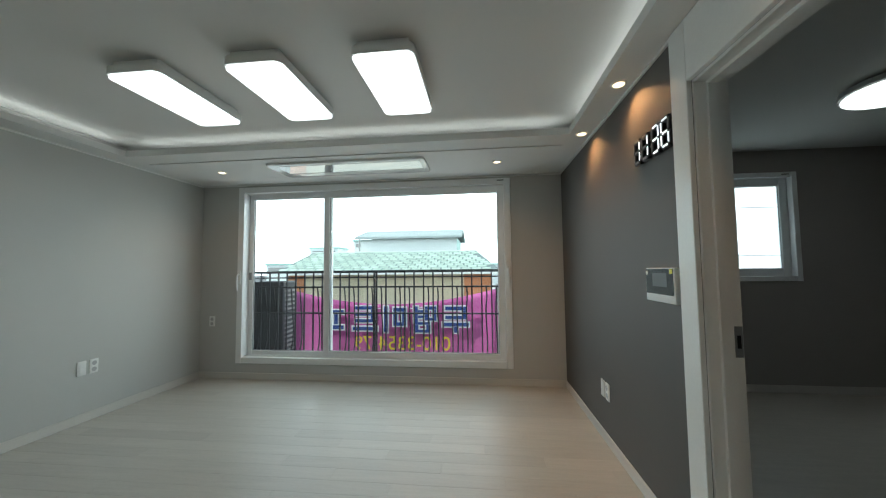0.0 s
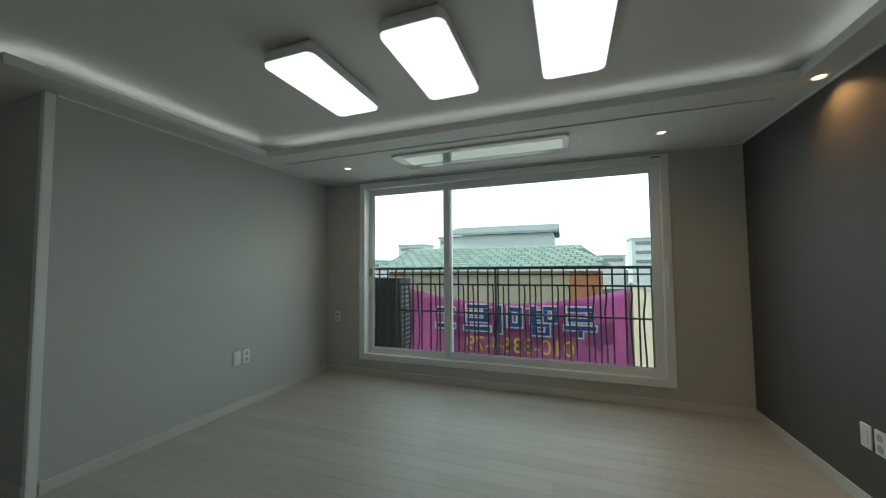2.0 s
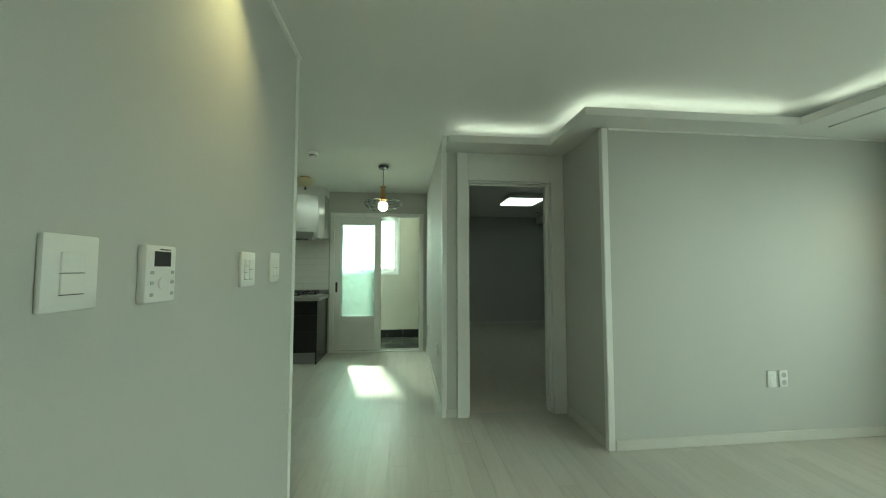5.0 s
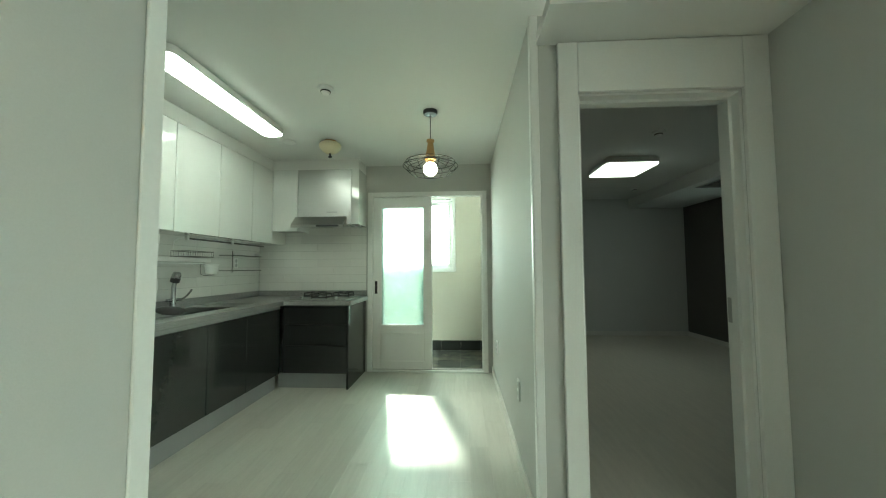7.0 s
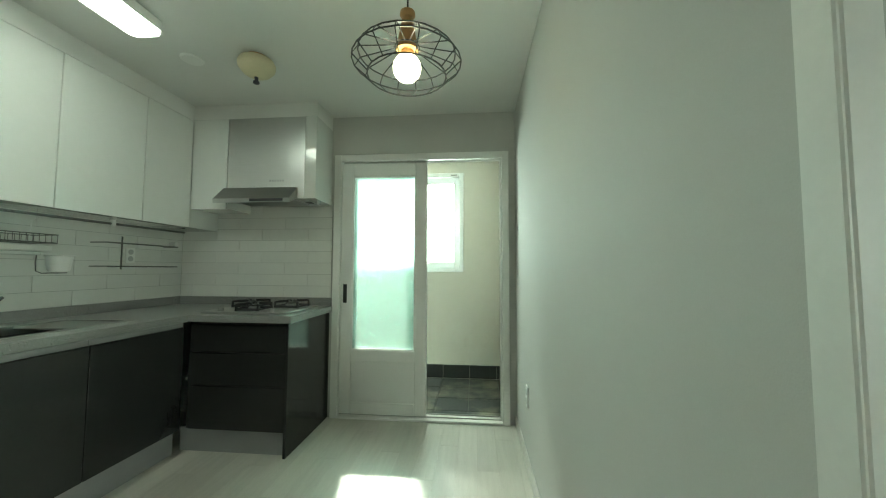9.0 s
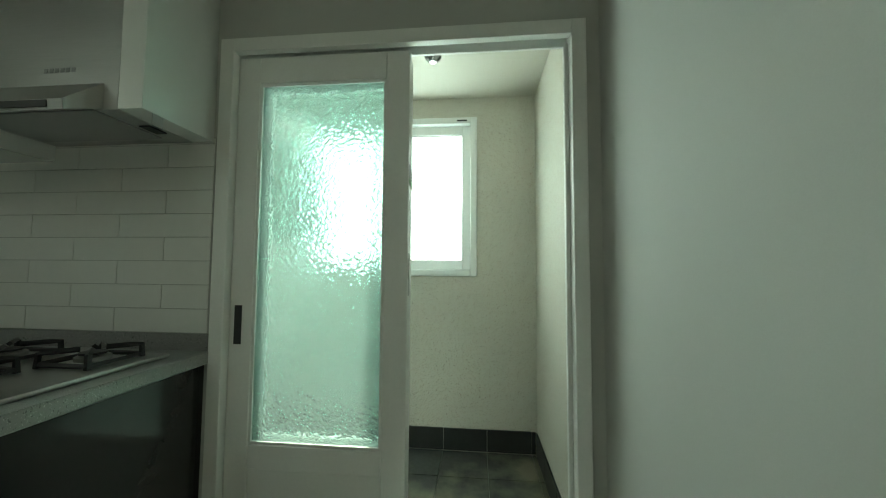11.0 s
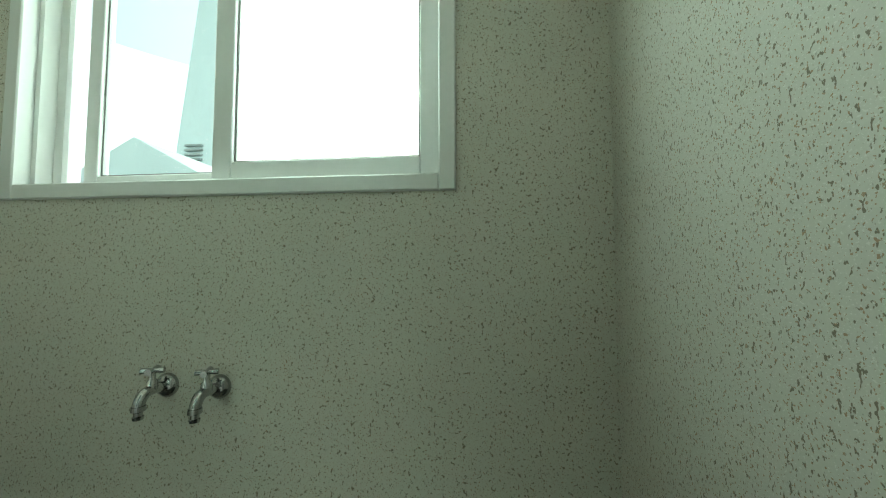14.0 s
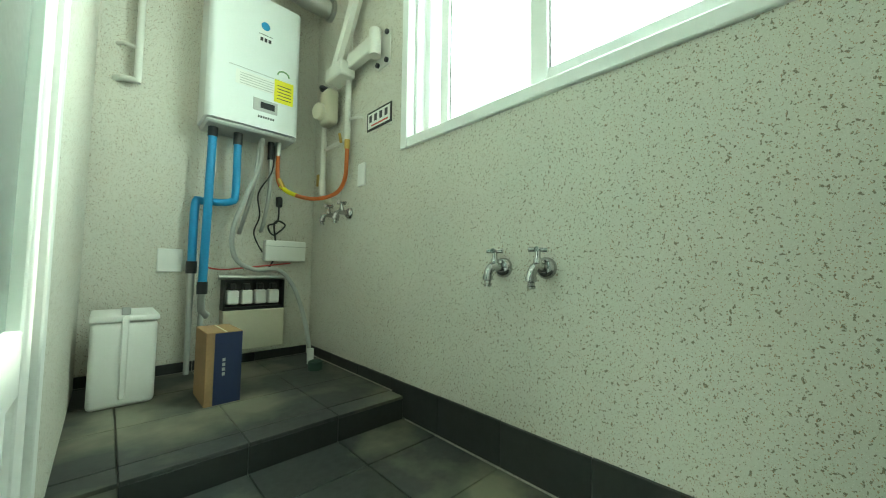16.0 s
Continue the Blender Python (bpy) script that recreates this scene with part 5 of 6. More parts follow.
gp = run("vent_pipe", "white pipe held by clips on the wall", "pipe", [
    ("pipe", [(-5.980, -2.045, 2.37), (-5.980, -2.045, 1.46)], 0.014, "pipe_white", 1),
    ("foot", [(-5.980, -2.045, 1.47), (-5.925, -2.06, 1.47), (-5.905, -2.088, 1.47)], 0.014, "pipe_white", 3),
    ("clip", [(-5.980, -2.045, 1.62), (-5.925, -2.06, 1.635), (-5.905, -2.088, 1.635)], 0.009, "pipe_white", 2)], (-6.0, YB, 1.46))

# gas pipe, meter and arms on the window wall
gm = thing("gas_meter", (XW, -1.78, 1.45), "cream gas meter between white pipes", "gas meter")
part("body", cubes((XW + 0.03, XW + 0.10, -1.83, -1.72, 1.42, 1.62), bevel=0.02, seg=3), M["cream_paint"], gm)
part("dial", lathe(bmesh.new(), [(0.045, 0), (0.045, 0.03), (0.032, 0.04), (0.0001, 0.04)], (XW + 0.10, -1.79, 1.49), (1, 0.2, 0), 20), M["cream_paint"], gm)
part("cock", pipe(bmesh.new(), [(XW + 0.07, -1.86, 1.66), (XW + 0.09, -1.82, 1.65), (XW + 0.07, -1.77, 1.62)], 0.014, 8, 3), M["iron"], gm, "dark shut-off cock")
part("inlet_pipe", tube(bmesh.new(), (XW + 0.05, -1.86, 1.45), (XW + 0.05, -1.86, 1.08), 0.015), M["pipe_white"], gm)
part("stop_valve", pipe(bmesh.new(), [(XW + 0.05, -1.86, 1.12), (XW + 0.05, -1.86, 1.04), (XW + 0.03, -1.86, 1.01), (XW, -1.86, 1.01)], 0.02, 10, 3), M["pipe_white"], gm)
part("brass_lever", cubes((XW + 0.06, XW + 0.07, -1.90, -1.88, 1.09, 1.16), bevel=0.002), M["brass"], gm)
run("gas_pipe", "white painted gas pipe with a wall clip", "pipe", [
    ("pipe", [(XW + 0.04, -1.60, 2.37), (XW + 0.04, -1.60, 1.30)], 0.016, "pipe_white", 1),
    ("clip", [(XW + 0.04, -1.60, 1.41), (XW + 0.02, -1.53, 1.41), (XW, -1.51, 1.41)], 0.008, "pipe_white", 2),
    ("cross_pipe", [(XW + 0.04, -1.60, 1.30), (XW + 0.05, -1.70, 1.30), (XW + 0.05, -1.84, 1.30)], 0.010, "pipe_white", 1),
    ("yellow_tag", [(XW + 0.06, -1.65, 1.34), (XW + 0.06, -1.63, 1.29)], 0.008, "brass", 1)], (XW + 0.04, -1.60, 1.3))
br = thing("folding_bracket", (XW, -1.42, 1.68), "white steel swing-arm bracket bolted to the wall", "bracket")
part("wall_plate", cubes((XW, XW + 0.008, -1.38, -1.27, 1.60, 1.78), bevel=0.002), M["pipe_white"], br)
part("arm", cubes((XW + 0.03, XW + 0.075, -1.56, -1.32, 1.66, 1.74), bevel=0.006), M["pipe_white"], br)
part("hinge_pin", tube(bmesh.new(), (XW + 0.05, -1.335, 1.64), (XW + 0.05, -1.335, 1.77), 0.03), M["pipe_white"], br)
part("raised_arm", pipe(bmesh.new(), [(XW + 0.09, -1.66, 1.66), (XW + 0.07, -1.58, 1.86), (XW + 0.05, -1.50, 2.08)], 0.034, 8, 1), M["pipe_white"], br)
part("elbow", cubes((XW + 0.03, XW + 0.12, -1.72, -1.55, 1.62, 1.70), bevel=0.008), M["pipe_white"], br)
for y, z in ((-1.29, 1.62), (-1.29, 1.76), (-1.365, 1.62)):
    part("bolt", lathe(bmesh.new(), [(0.012, 0), (0.012, 0.012), (0.0001, 0.013)], (XW + 0.008, y, z), (1, 0, 0), 8), M["iron"], br)
sg = thing("wall_sign", (XW, -1.357, 1.36), "small white sign with black border and red print", "sign")
part("board", cubes((XW, XW + 0.005, -1.462, -1.252, 1.312, 1.408)), M["black"], sg)
part("face", cubes((XW + 0.005, XW + 0.006, -1.452, -1.262, 1.322, 1.398)), M["plastic"], sg)
for k in range(4):
    part("print", cubes((XW + 0.006, XW + 0.0066, -1.44 + 0.045 * k, -1.416 + 0.045 * k, 1.352, 1.388)), M["iron"], sg, "dark print bar")
part("red_line", cubes((XW + 0.006, XW + 0.0066, -1.42, -1.275, 1.330, 1.338)), M["red"], sg, "red print line")
pt2 = thing("blank_plate", (XW, -1.50, 1.10), "white blank plate on the speckled wall", "plate")
part("plate", cubes((XW, XW + 0.012, -1.535, -1.465, 1.04, 1.16), bevel=0.004), M["plastic"], pt2)


def tap(y, z, label="chrome wall tap with a cross handle"):
    t = thing("wall_tap", (XW, y, z), label, "tap", "wall taps")
    part("flange", lathe(bmesh.new(), [(0.032, 0), (0.032, 0.008), (0.024, 0.018), (0.013, 0.022)], (XW, y, z), (1, 0, 0)), M["chrome"], t)
    part("body", pipe(bmesh.new(), [(XW + 0.012, y, z), (XW + 0.045, y, z + 0.003), (XW + 0.068, y, z), (XW + 0.082, y, z - 0.016), (XW + 0.085, y, z - 0.03)], 0.0135, 12, 5), M["chrome"], t)
    part("nozzle", lathe(bmesh.new(), [(0.016, 0), (0.016, -0.012), (0.010, -0.015), (0.010, -0.024), (0.0125, -0.026), (0.0115, -0.033)], (XW + 0.085, y, z - 0.026), seg=14), M["chrome"], t)
    part("stem", lathe(bmesh.new(), [(0.014, 0.0), (0.012, 0.02), (0.008, 0.025), (0.008, 0.045)], (XW + 0.05, y, z + 0.005), seg=14), M["chrome"], t)
    bm = bmesh.new()
    for a in range(4):
        d = Vector((math.cos(a * math.pi / 2 + 0.4), math.sin(a * math.pi / 2 + 0.4), 0))
        c = Vector((XW + 0.05, y, z + 0.052))
        tube(bm, c, c + d * 0.026, 0.006, 0.008, seg=10)
    part("cross_handle", bm, M["chrome"], t)


tap(-0.605, 0.628)
tap(-0.452, 0.628)
tap(-1.77, 0.91)
tap(-1.62, 0.91)

tk = thing("water_container", (-6.0, -1.82, 0.09), "white plastic water container standing on the step", "container")
part("body", cubes((-6.075, -5.885, -1.97, -1.70, 0.091, 0.405), bevel=0.018, seg=3), M["plastic"], tk)
part("lid", cubes((-6.08, -5.88, -1.975, -1.695, 0.4055, 0.43), bevel=0.008, seg=2), M["plastic"], tk)
part("rib", cubes((-5.99, -5.97, -1.7035, -1.692, 0.12, 0.43), bevel=0.004), M["plastic"], tk)
part("clip", cubes((-5.993, -5.967, -1.72, -1.70, 0.4305, 0.46), bevel=0.003), M["paper"], tk)
cb = thing("cardboard_box", (-6.24, -1.6, 0.09), "brown cardboard box with a navy printed front", "box")
part("carton", cubes((-6.322, -6.20, -1.70, -1.49, 0.0905, 0.365), bevel=0.002), M["card"], cb)
part("front_print", cubes((-6.321, -6.228, -1.4895, -1.488, 0.093, 0.362)), M["navy"], cb, "navy printed face")
part("print_mark", cubes(*[(-6.265, -6.255, -1.488, -1.4875, 0.2 + 0.018 * k, 0.212 + 0.018 * k) for k in range(4)]), M["paper"], cb)
part("flap_seam", cubes((-6.268, -6.262, -1.70, -1.49, 0.3652, 0.3662)), M["cream"], cb, "pale tape along the flaps")
dr = thing("floor_drain", (-6.72, -1.72, 0.09), "dark green drain cup on the step", "drain")
part("cup", lathe(bmesh.new(), [(0.036, 0), (0.036, 0.04), (0.030, 0.045), (0.026, 0.03), (0.0001, 0.03)], (-6.72, -1.70, 0.091)), mat("green_drain", (0.03, 0.07, 0.05), 0.6), dr)
sp = thing("ceiling_spotlight", (-6.35, -0.06, CEIL - 0.04), "small chrome sensor lamp on the utility ceiling", "ceiling light")
part("ring", lathe(bmesh.new(), [(0.0001, -0.035), (0.02, -0.033), (0.03, -0.02), (0.045, -0.012), (0.05, 0)], (-6.35, -0.06, CEIL - 0.04)), M["chrome"], sp)

# ---- lamps in the other rooms ----
ceiling_lamp(-6.12, -5.52, 1.90, 2.48, 2.35, "white square bedroom ceiling lamp, switched on", "")
rd = thing("ceiling_lamp", (3.45, 2.86, CEIL), "white round ceiling lamp of the side room, switched on", "ceiling light")
part("housing", lathe(bmesh.new(), [(0.29, -0.06), (0.31, -0.05), (0.31, -0.02), (0.27, 0)], (3.45, 2.86, CEIL), seg=48), M["plastic"], rd)
part("diffuser", lathe(bmesh.new(), [(0.0001, -0.075), (0.27, -0.074), (0.295, -0.066), (0.295, -0.058)], (3.45, 2.86, CEIL), seg=48), M["lamp_white"], rd, "glowing white diffuser")
smoke_detector(-7.2, 3.0)

# ---- outdoors ----
M["concrete"] = mat("pale_concrete", (0.42, 0.42, 0.40), 0.85, vary=0.12, scale=2, fine=60, bump=0.3)
M["asphalt"] = mat("asphalt", (0.06, 0.06, 0.06), 0.9, vary=0.2, scale=1, fine=50)
M["cream_wall"] = mat("cream_render", (0.62, 0.56, 0.42), 0.8, vary=0.08, scale=2)
M["orange_brick"] = mat("orange_brick", (0.55, 0.24, 0.12), 0.8, vary=0.15, scale=6)
M["white_wall"] = mat("white_cladding", (0.72, 0.76, 0.76), 0.6, vary=0.05, scale=1)
M["teal_wall"] = mat("pale_teal_cladding", (0.42, 0.62, 0.58), 0.6, vary=0.05, scale=1)
M["roof_pale"] = mat("pale_grey_roof", (0.34, 0.38, 0.38), 0.7, vary=0.12, scale=5)
M["roof_dark"] = mat("grey_green_shingle", (0.16, 0.20, 0.20), 0.8, vary=0.2, scale=8)
M["shingle"] = mat("green_shingle", (0.40, 0.49, 0.43), 0.8, vary=0.2, scale=9, fine=80, random_amount=0.15)
M["magenta"] = mat("magenta_banner_cloth", (0.52, 0.11, 0.36), 0.7, vary=0.07, scale=4, fine=200, bump=0.2)
M["letter_blue"] = mat("blue_print", (0.03, 0.07, 0.30), 0.6)
M["letter_white"] = mat("white_print", (0.85, 0.85, 0.88), 0.6)
M["letter_yellow"] = mat("yellow_print", (0.80, 0.62, 0.03), 0.6)
M["haze"] = glow("bright_hazy_sky", (0.94, 0.98, 1.0), 2.2)

structure("ground", cubes((-900, 900, -900, 900, -3.6, -3.4)), M["asphalt"], "grey ground of the neighbourhood below", "ground")
bm = bmesh.new()
n, R = 64, 400.0
low = [bm.verts.new((R * math.cos(2 * math.pi * k / n), R * math.sin(2 * math.pi * k / n), -3.4)) for k in range(n)]
high = [bm.verts.new((R * math.cos(2 * math.pi * k / n), R * math.sin(2 * math.pi * k / n), 190.0)) for k in range(n)]
for k in range(n):
    bm.faces.new((low[k], low[(k + 1) % n], high[(k + 1) % n], high[k]))
structure("backdrop", bm, M["haze"], "bright hazy white sky above the horizon", "sky")

rg = thing("balcony_railing", (-0.57, 4.62, 0.15), "dark iron balcony railing with wavy bars", "railing")
RX0, RX1, RY = -2.30, 1.15, 4.62
for z, h in ((1.235, 0.03), (1.165, 0.016), (1.045, 0.02), (0.72, 0.018), (0.20, 0.03)):
    part("rail", cubes((RX0, RX1, RY - 0.013, RY + 0.013, z - h / 2, z + h / 2)), M["iron"], rg)
for x, w in ((RX0, 0.018), (-0.62, 0.010), (RX1, 0.018)):
    part("post", cubes((x - w, x + w, RY - 0.018, RY + 0.018, 0.05, 1.25)), M["iron"], rg)
straight = part("bar", cubes((RX0 + 0.048, RX0 + 0.064, RY - 0.008, RY + 0.008, 0.215, 1.22)), M["iron"], rg)
wavy = part("wavy_bar", pipe(bmesh.new(), [(RX0 + 0.11, RY, 1.04), (RX0 + 0.116, RY + 0.01, 0.93), (RX0 + 0.104, RY + 0.05, 0.76), (RX0 + 0.11, RY + 0.07, 0.55), (RX0 + 0.116, RY + 0.05, 0.35), (RX0 + 0.11, RY, 0.21)], 0.009, 6, 3), M["iron"], rg)
for k in range(1, 29):
    again(straight, 0.118 * k)
    if k % 3:
        again(wavy, 0.118 * k)
structure("balcony_slab", cubes((-2.6, 1.5, YW + 0.2, 4.75, -0.15, 0.05)), M["concrete"], "pale concrete balcony ledge", "balcony")
ou = thing("outdoor_unit", (-2.0, 4.9, 0.05), "dark outdoor air conditioner unit with side fins", "air conditioner")
part("casing", cubes((-2.45, -1.86, 4.68, 5.0, 0.12, 1.12), bevel=0.012), M["iron"], ou)
for k in range(14):
    part("fin", cubes((-1.858, -1.85, 4.72, 4.96, 0.2 + 0.06 * k, 0.225 + 0.06 * k)), M["toe"], ou)
part("stand", cubes((-2.4, -1.9, 4.70, 4.98, 0.05, 0.12)), M["iron"], ou)

# banner seen from behind, so its writing reads backwards
BX0, BX1, BY = -2.46, 0.94, 5.85
bn = thing("banner", (-0.76, BY, 0.4), "magenta cloth banner with backward blue and yellow lettering", "banner")
bm = bmesh.new()
nx, nz = 40, 14
grid = []
for i in range(nx + 1):
    u = i / nx
    top = 0.95 - 0.24 * (1 - (2 * u - 1) ** 2)
    grid.append([bm.verts.new((BX0 + (BX1 - BX0) * u, BY + 0.03 * math.sin(9 * u + 3 * j / nz) + 0.02 * math.sin(23 * u), top + (-0.42 - top) * j / nz)) for j in range(nz + 1)])
for i in range(nx):
    for j in range(nz):
        bm.faces.new((grid[i][j], grid[i + 1][j], grid[i + 1][j + 1], grid[i][j + 1]))
cl = part("cloth", bm, M["magenta"], bn)
sd = cl.modifiers.new("thickness", "SOLIDIFY")
sd.thickness = 0.004


def stroke(boxes, x, z, s):
    """Block strokes of one letter, as (u0, u1, v0, v1), turned left for right; white edge below blue face."""
    for grow, y, m in ((0.022, BY - 0.062, "letter_white"), (0.0, BY - 0.066, "letter_blue")):
        part("letter", cubes(*[(x - u1 * s - grow, x - u0 * s + grow, y - 0.001 * k * 0.2, y + 0.002, z + v0 * s - grow, z + v1 * s + grow) for k, (u0, u1, v0, v1) in enumerate(boxes)]), M[m], bn)


stroke([(0.1, 0.9, 0.86, 1.0), (0.1, 0.26, 0.56, 0.85), (0.1, 0.9, 0.52, 0.64), (0.0, 1.0, 0.24, 0.38), (0.43, 0.57, 0.0, 0.23)], 0.50, 0.28, 0.40)
stroke([(0.05, 0.5, 0.88, 1.0), (0.05, 0.2, 0.5, 0.87), (0.36, 0.5, 0.5, 0.87), (0.05, 0.5, 0.46, 0.56), (0.78, 0.93, 0.4, 1.0), (0.55, 0.77, 0.76, 0.86), (0.55, 0.77, 0.55, 0.65), (0.3, 0.9, 0.3, 0.4), (0.3, 0.44, 0.05, 0.29), (0.76, 0.9, 0.05, 0.29), (0.3, 0.9, 0.0, 0.1)], 0.02, 0.28, 0.40)
stroke([(0.05, 0.55, 0.8, 0.95), (0.05, 0.2, 0.35, 0.79), (0.4, 0.55, 0.35, 0.79), (0.05, 0.55, 0.25, 0.38), (0.78, 0.93, 0.0, 1.0)], -0.46, 0.28, 0.40)
stroke([(0.1, 0.9, 0.88, 1.0), (0.1, 0.26, 0.42, 0.87), (0.1, 0.9, 0.64, 0.74), (0.1, 0.9, 0.38, 0.5), (0.0, 1.0, 0.06, 0.2)], -0.94, 0.28, 0.40)
stroke([(0.1, 0.85, 0.7, 0.85), (0.35, 0.5, 0.3, 0.69), (0.1, 0.85, 0.1, 0.25)], -1.45, 0.28, 0.40)
words("phone_digits", "010-3354-79", 0.30, Matrix.Translation((-0.55, BY - 0.062, 0.10)) @ Matrix.Diagonal((-1, 1, 1, 1)) @ Matrix.Rotation(radians(90), 4, "X"), M["letter_yellow"], bn, "yellow digits read backwards")
part("flourish", cubes(*[(-0.95 + 0.13 * k, -0.86 + 0.13 * k, BY - 0.062, BY - 0.060, 0.60 + 0.02 * abs(k - 2), 0.615 + 0.02 * abs(k - 2)) for k in range(6)]), M["letter_white"], bn, "thin white ornament line")
for x in (BX0, BX1):
    part("pole", tube(bmesh.new(), (x, BY, -0.9), (x, BY, 1.02), 0.02), M["steel"], bn)
structure("parapet", cubes((-6.0, 4.5, 5.95, 6.15, -3.4, -0.4)), M["concrete"], "low concrete parapet behind the banner", "wall")

hs = thing("house", (-2.2, 12.0, -3.4), "cream house with a green shingled mansard roof", "house")
part("wall", cubes((-5.2, 1.0, 10.6, 15.0, -3.4, 1.12)), M["cream_wall"], hs)
for x0, x1 in ((-5.21, -4.7), (0.2, 1.01)):
    part("brick_pier", cubes((x0, x1, 10.56, 10.6, -3.4, 1.1)), M["orange_brick"], hs, "orange brick pier")
part("eave", cubes((-5.5, 1.3, 10.2, 15.3, 1.12, 1.24)), M["white_wall"], hs, "white eaves board")
bm = bmesh.new()
a = [bm.verts.new(p) for p in ((-5.4, 10.25, 1.24), (1.2, 10.25, 1.24), (1.2, 15.2, 1.24), (-5.4, 15.2, 1.24))]
b = [bm.verts.new(p) for p in ((-5.1, 11.9, 1.86), (0.55, 11.9, 1.86), (0.55, 14.0, 1.86), (-5.1, 14.0, 1.86))]
for k in range(4):
    bm.faces.new((a[k], a[(k + 1) % 4], b[(k + 1) % 4], b[k]))
bm.faces.new(b)
roof = part("roof", bm, M["roof_dark"], hs, "grey-green shingled roof")
bm = cubes((-0.122, 0.122, -0.07, 0.07, 0.0, 0.014))
bm.transform(Matrix.Rotation(math.atan2(0.62, 1.65), 4, "X"))
first = None
for r in range(10):
    f = (r + 0.5) / 10
    x0, x1 = -5.4 + 0.3 * f, 1.2 - 0.65 * f
    x = x0 + 0.15 + (0.14 if r % 2 else 0)
    while x < x1 - 0.12:
        m = Matrix.Translation((x, 10.25 + 1.65 * f, 1.24 + 0.62 * f + 0.004))
        if first is None:
            first = part("shingle", bm, M["shingle"], roof, smooth=False)
            first.matrix_basis = m
        else:
            c = again(first)
            c.matrix_basis = m
        x += 0.29
part("ridge_cap", cubes((-5.12, 0.57, 11.85, 11.95, 1.855, 1.89)), M["white_wall"], hs)
wb = thing("annex_building", (-2.8, 18, -3.4), "white building with a shallow grey-green roof", "building")
part("wall", cubes((-5.2, -0.45, 17.0, 20.0, -3.4, 2.75)), M["white_wall"], wb)
bm = bmesh.new()
prof = [(16.7, 2.75), (18.5, 3.2), (20.3, 2.75), (20.3, 2.85), (18.5, 3.32), (16.7, 2.85)]
ends = [[bm.verts.new((x, y, z)) for y, z in prof] for x in (-5.4, -0.2)]
for i in range(6):
    bm.faces.new((ends[0][i], ends[0][(i + 1) % 6], ends[1][(i + 1) % 6], ends[1][i]))
bm.faces.new(ends[0])
bm.faces.new(ends[1][::-1])
part("roof", bm, M["roof_pale"], wb)
part("gable_face", cubes((-0.449, -0.43, 17.0, 20.0, -3.4, 2.74)), M["teal_wall"], wb, "pale teal gable cladding")
yb = thing("neighbour_wall", (2.6, 8.2, -3.4), "cream rendered house wall with small windows", "building")
part("wall", cubes((1.55, 4.5, 7.2, 10.0, -3.4, 0.78)), M["cream_wall"], yb)
part("coping", cubes((1.5, 4.6, 7.15, 10.05, 0.78, 0.84)), M["concrete"], yb)
for z in (-0.3, 0.25):
    part("window", cubes((1.9, 2.3, 7.17, 7.199, z, z + 0.32)), M["screen"], yb)
rng = random.Random(4)
for k in range(16):
    x = -34 + 5.2 * k + rng.uniform(-1, 1)
    y, w, h = rng.uniform(55, 80), rng.uniform(3, 6), rng.uniform(1.5, 6.5)
    if -14 < x < 0:
        h *= 0.5
    ct = thing("distant_building", (x, y, -3.4), "pale hazy apartment block far off", "building", "distant buildings")
    part("wall", cubes((x - w / 2, x + w / 2, y, y + 5, -3.4, h)), M["white_wall"], ct)
    part("roof_edge", cubes((x - w / 2 - 0.2, x + w / 2 + 0.2, y - 0.2, y + 5.2, h, h + 0.3)), M["teal_wall"], ct)
    for f in range(max(1, int(h / 1.6))):
        part("window_band", cubes((x - w * 0.4, x + w * 0.4, y - 0.08, y - 0.001, h - 1.0 - 1.6 * f, h - 0.4 - 1.6 * f)), M["toe"], ct)
# Bright haze is mixed into this colour for the far house and tower.
M["haze_paled_wall"] = mat("haze_paled_cladding", (0.70, 0.80, 0.82), 0.7, vary=0.05, scale=1)
tw = thing("neighbour_house", (-22, -15, -3.4), "pale teal house in a haze-paled colour, seen through the utility window", "house")
part("wall", cubes((-30, -22, -24, -10, -3.4, 3.6)), M["haze_paled_wall"], tw)
bm = bmesh.new()
ends = [[bm.verts.new((x, y, z)) for y, z in ((-24.4, 3.6), (-9.6, 3.6), (-17.0, 7.6))] for x in (-30.3, -21.7)]
for i in range(3):
    bm.faces.new((ends[0][i], ends[0][(i + 1) % 3], ends[1][(i + 1) % 3], ends[1][i]))
bm.faces.new(ends[0])
bm.faces.new(ends[1][::-1])
part("roof", bm, M["haze_paled_wall"], tw)
for y in (-14.6, -13.4):
    part("window", cubes((-21.999, -21.95, y, y + 0.8, 0.9, 2.0)), M["roof_pale"], tw)
tt = thing("hazy_tower", (-45, -32, -3.4), "tapered tower in a haze-paled colour beyond the utility window", "building")
bm = bmesh.new()
foot = [bm.verts.new((-45 + 3.5 * u, -32 + 3.5 * v, -3.4)) for u, v in ((-1, -1), (1, -1), (1, 1), (-1, 1))]
head = [bm.verts.new((-45 + 1.2 * u, -32 + 1.2 * v, 34.0)) for u, v in ((-1, -1), (1, -1), (1, 1), (-1, 1))]
for k in range(4):
    bm.faces.new((foot[k], foot[(k + 1) % 4], head[(k + 1) % 4], head[k]))
bm.faces.new(head)
bm.faces.new(foot[::-1])
part("wall", bm, M["haze_paled_wall"], tt, smooth=False)
for k in range(7):
    part("louvre", cubes((-42.6, -42.2, -33.0, -31.0, 11.6 + 0.55 * k, 11.8 + 0.55 * k)), M["roof_pale"], tt)
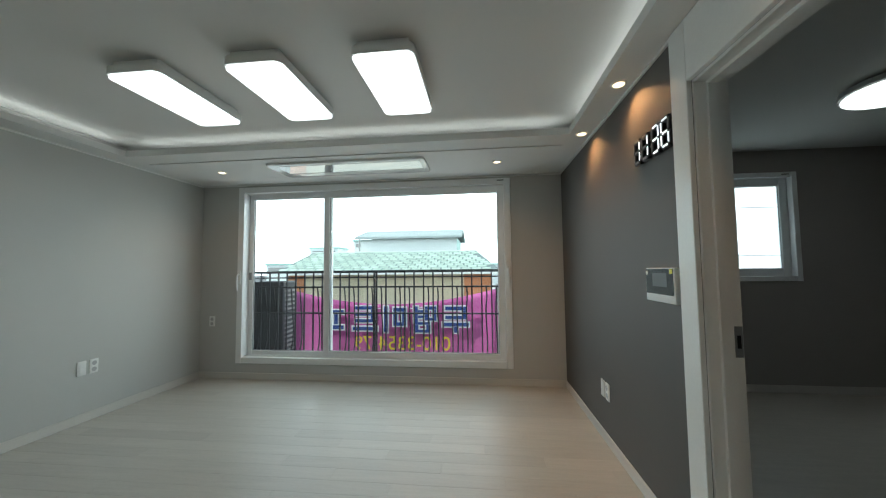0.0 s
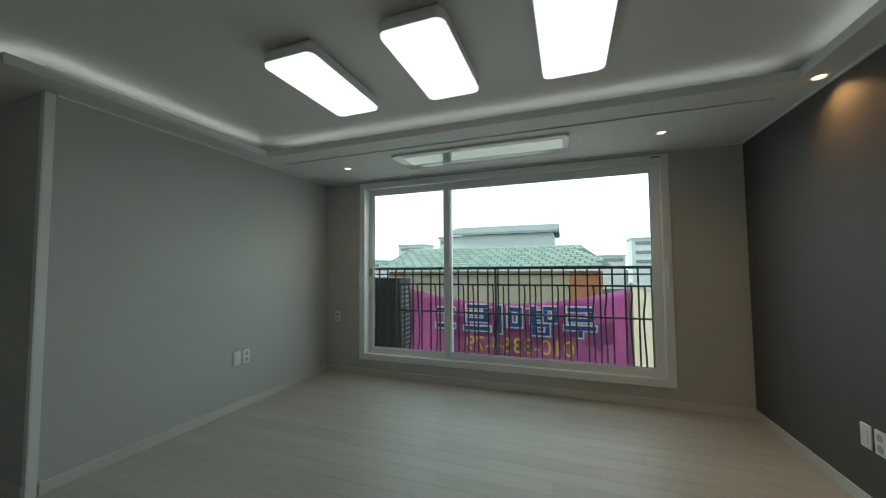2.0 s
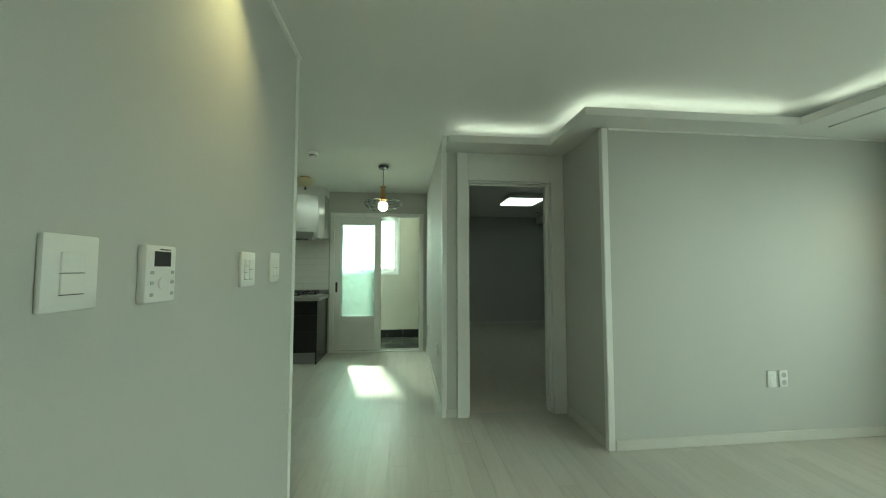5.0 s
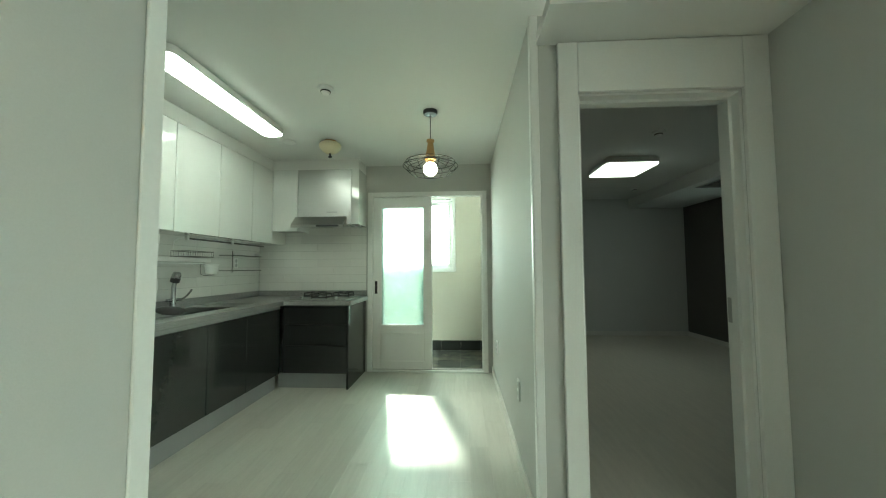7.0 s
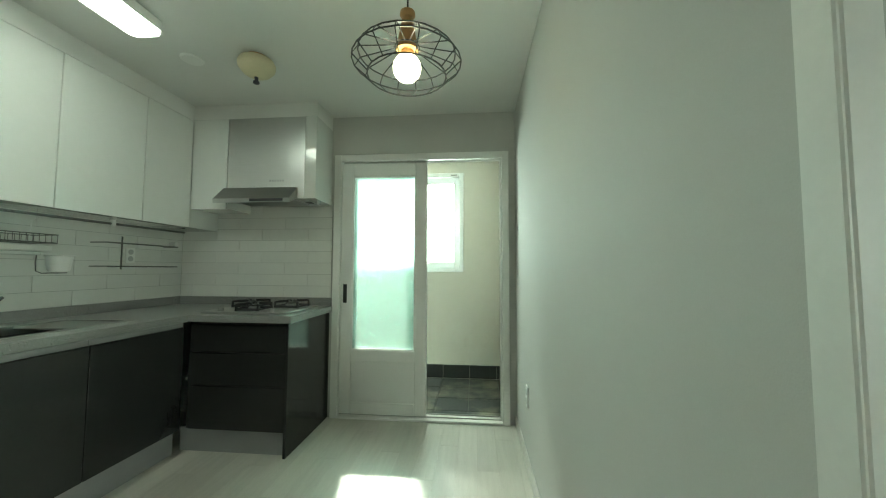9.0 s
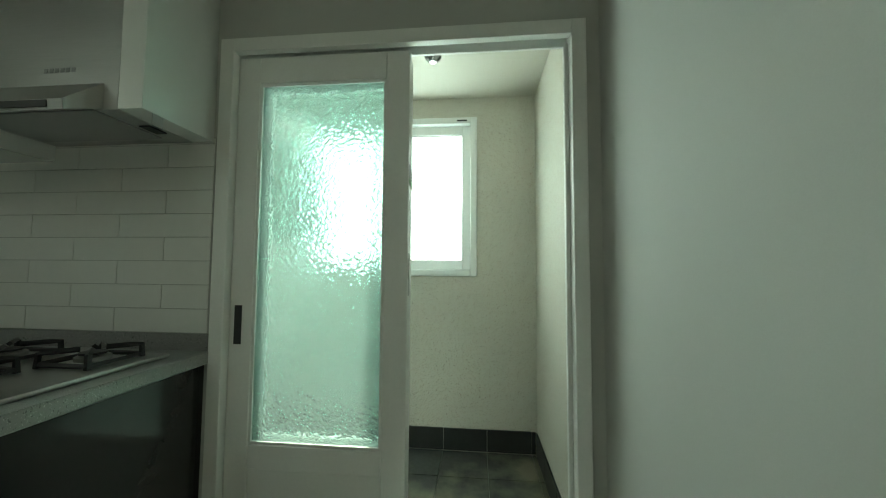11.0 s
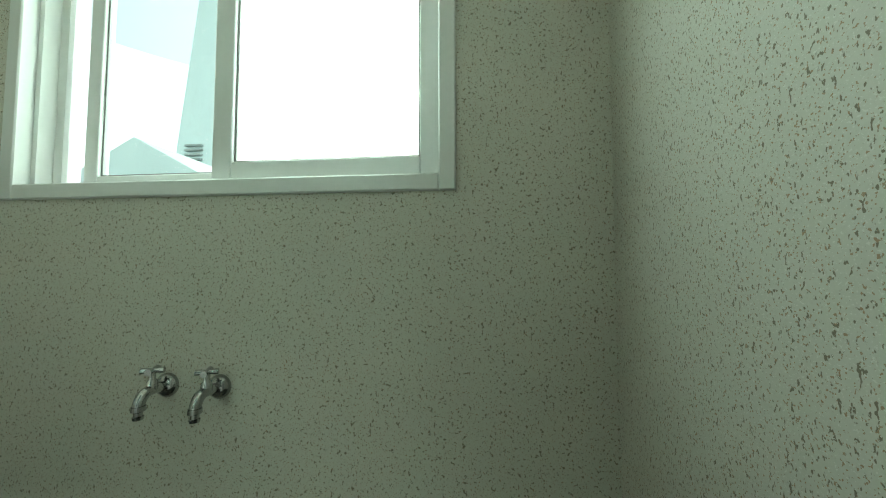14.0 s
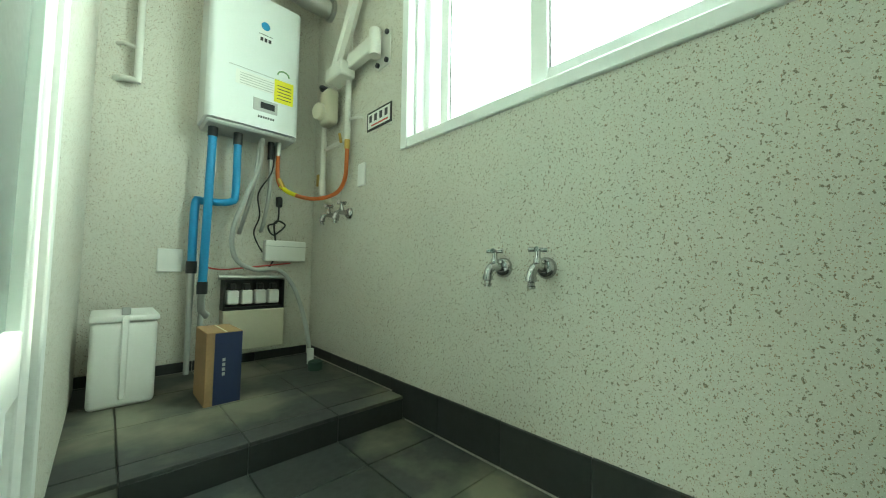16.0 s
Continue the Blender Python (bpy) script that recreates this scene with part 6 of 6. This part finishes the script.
po = thing("utility_pole", (-8.5, 26, -3.4), "thin grey pole above the roofs", "pole")
part("mast", tube(bmesh.new(), (-8.5, 26, -3.4), (-8.5, 26, 4.0), 0.09, 0.06), M["concrete"], po)

# ---- pieces: floor planks, wall tiles, floor tiles, skirting tiles ----
def lay(name, parent_ob, x0, x1, y0, y1, z0, z1, material, bevel=0.0):
    """One piece under a part of the setting, flush in world metres."""
    return part(name, cubes((x0, x1, y0, y1, z0, z1), bevel=bevel), material, parent_ob, smooth=False)


base = bpy.data.objects["floor_base"]
PW, PL = 0.125, 1.05
mesh_full = None
row = 0
y = YC
while y < YW - 0.01:
    yb2 = min(y + PW, YW)
    spans = []
    if y < YS - 0.12:
        spans = [(XU, -2.24)]
    elif y < YS:
        spans = [(XU, -2.24)]
    elif y < YK - 0.01:
        spans = [(XU, XR)]
    elif y < 1.72:
        spans = [(XD - 0.069, XR)]
    else:
        spans = [(XL, XR)]
    for s0, s1 in spans:
        x = s0 - PL * ((row * 0.37) % 1.0)
        while x < s1 - 0.002:
            p, q = max(x, s0), min(x + PL, s1)
            if q - p > 0.01:
                if mesh_full and abs(q - p - PL) < 1e-6 and abs(yb2 - y - PW) < 1e-6:
                    c = again(mesh_full)
                    c.matrix_basis = Matrix.Translation((p - mesh_at[0], y - mesh_at[1], 0))
                else:
                    o = lay("plank", base, p + 0.0006, q - 0.0006, y + 0.0006, yb2 - 0.0006, -0.0058, 0.0, M["plank"])
                    if mesh_full is None and abs(q - p - PL) < 1e-6:
                        mesh_full, mesh_at = o, (p, y)
            x += PL
    y += PW
    row += 1
lay("threshold", base, XR, XR + 0.1, 1.02, 1.88, -0.0058, 0.001, M["trim"])

south, uwall = bpy.data.objects["wall_kitchen_south"], bpy.data.objects["wall_utility_door"]
TW, TH = 0.40, 0.0935
structure("tile_bed", cubes((XU + 0.003, -2.70, YC, YC + 0.003, 0.945, 1.50), (XU, XU + 0.003, YC, -0.845, 0.945, 1.72)), M["grout"], "pale grout behind the kitchen tiles", "wall")
for r in range(9):
    z0, z1 = 0.947 + TH * r, 0.947 + TH * (r + 1) - 0.002
    if z0 < 1.49:
        x = XU + 0.008 - (TW / 2 if r % 2 else 0)
        while x < -2.70:
            p, q = max(x, XU + 0.008), min(x + TW - 0.002, -2.70)
            if q - p > 0.01:
                lay("tile", south, p, q, YC + 0.003, YC + 0.0075, z0, min(z1, 1.499), M["tile_wall"], 0.0008)
            x += TW
    if z0 < 1.70:
        y = -0.85 + (TW / 2 if r % 2 else 0)
        while y > YC:
            p, q = max(y - TW + 0.002, YC + 0.008), min(y, -0.85)
            if q - p > 0.01:
                lay("tile", uwall, XU + 0.003, XU + 0.0075, p, q, z0, min(z1, 1.715), M["tile_wall"], 0.0008)
            y -= TW

uf = bpy.data.objects["floor_utility"]
T = 0.29
for i in range(-3, 2):
    for j in range(-8, 4):
        p, q = max(-6.25 + T * (i + 0), XW + 0.012), min(-6.25 + T * (i + 1) - 0.004, XI + 0.10)
        u, v = max(-0.03 + T * j, YB), min(-0.03 + T * (j + 1) - 0.004, YR - 0.012)
        if q - p < 0.02 or v - u < 0.02:
            continue
        if v > -1.10:
            if i < 2:
                lay("tile", uf, p, min(q, XI + 0.012), max(u, -1.10), v, -0.0195, -0.002 + 0.0006 * ((i * 3 + j) % 3), M["tile_floor"], 0.0012)
        if u < -1.112 and p < XI:
            pf_core = [o for o in pf.children if o.name.startswith("core")][0]
            lay("tile", pf_core, p, min(q, XI), max(u, YB + 0.012), min(v, -1.10), 0.0785, 0.09 + 0.0005 * ((i + j) % 3), M["tile_floor"], 0.0012)
for k in range(-4, 1):
    p, q = max(-6.25 + T * k, XW + 0.012), min(-6.25 + T * (k + 1) - 0.003, XI)
    if q - p > 0.02:
        lay("riser_tile", pf, p, q, -1.112, -1.10, -0.002, 0.0785, M["tile_dark"], 0.001)
uwin, uend, uboil = (bpy.data.objects[k] for k in ("wall_utility_window", "wall_utility_end", "wall_utility_boiler"))
for j in range(-8, 3):
    u, v = max(-0.03 + T * j, YB), min(-0.03 + T * (j + 1) - 0.0025, YR - 0.011)
    if v - u > 0.02:
        lay("skirting_tile", uwin, XW + 0.0005, XW + 0.011, u, v, -0.002 if v > -1.12 else 0.0905, 0.138 + 0.001 * (j % 2), M["tile_dark"], 0.001)
for i in range(-3, 2):
    p, q = max(-6.25 + T * i, XW + 0.0115), min(-6.25 + T * (i + 1) - 0.0025, XI)
    if q - p > 0.02:
        lay("skirting_tile", uend, p, q, YR - 0.0105, YR - 0.0005, -0.002, 0.138, M["tile_dark"], 0.001)
        lay("skirting_tile", uboil, p, q, YB + 0.0005, YB + 0.0105, 0.0908, 0.139, M["tile_dark"], 0.001)
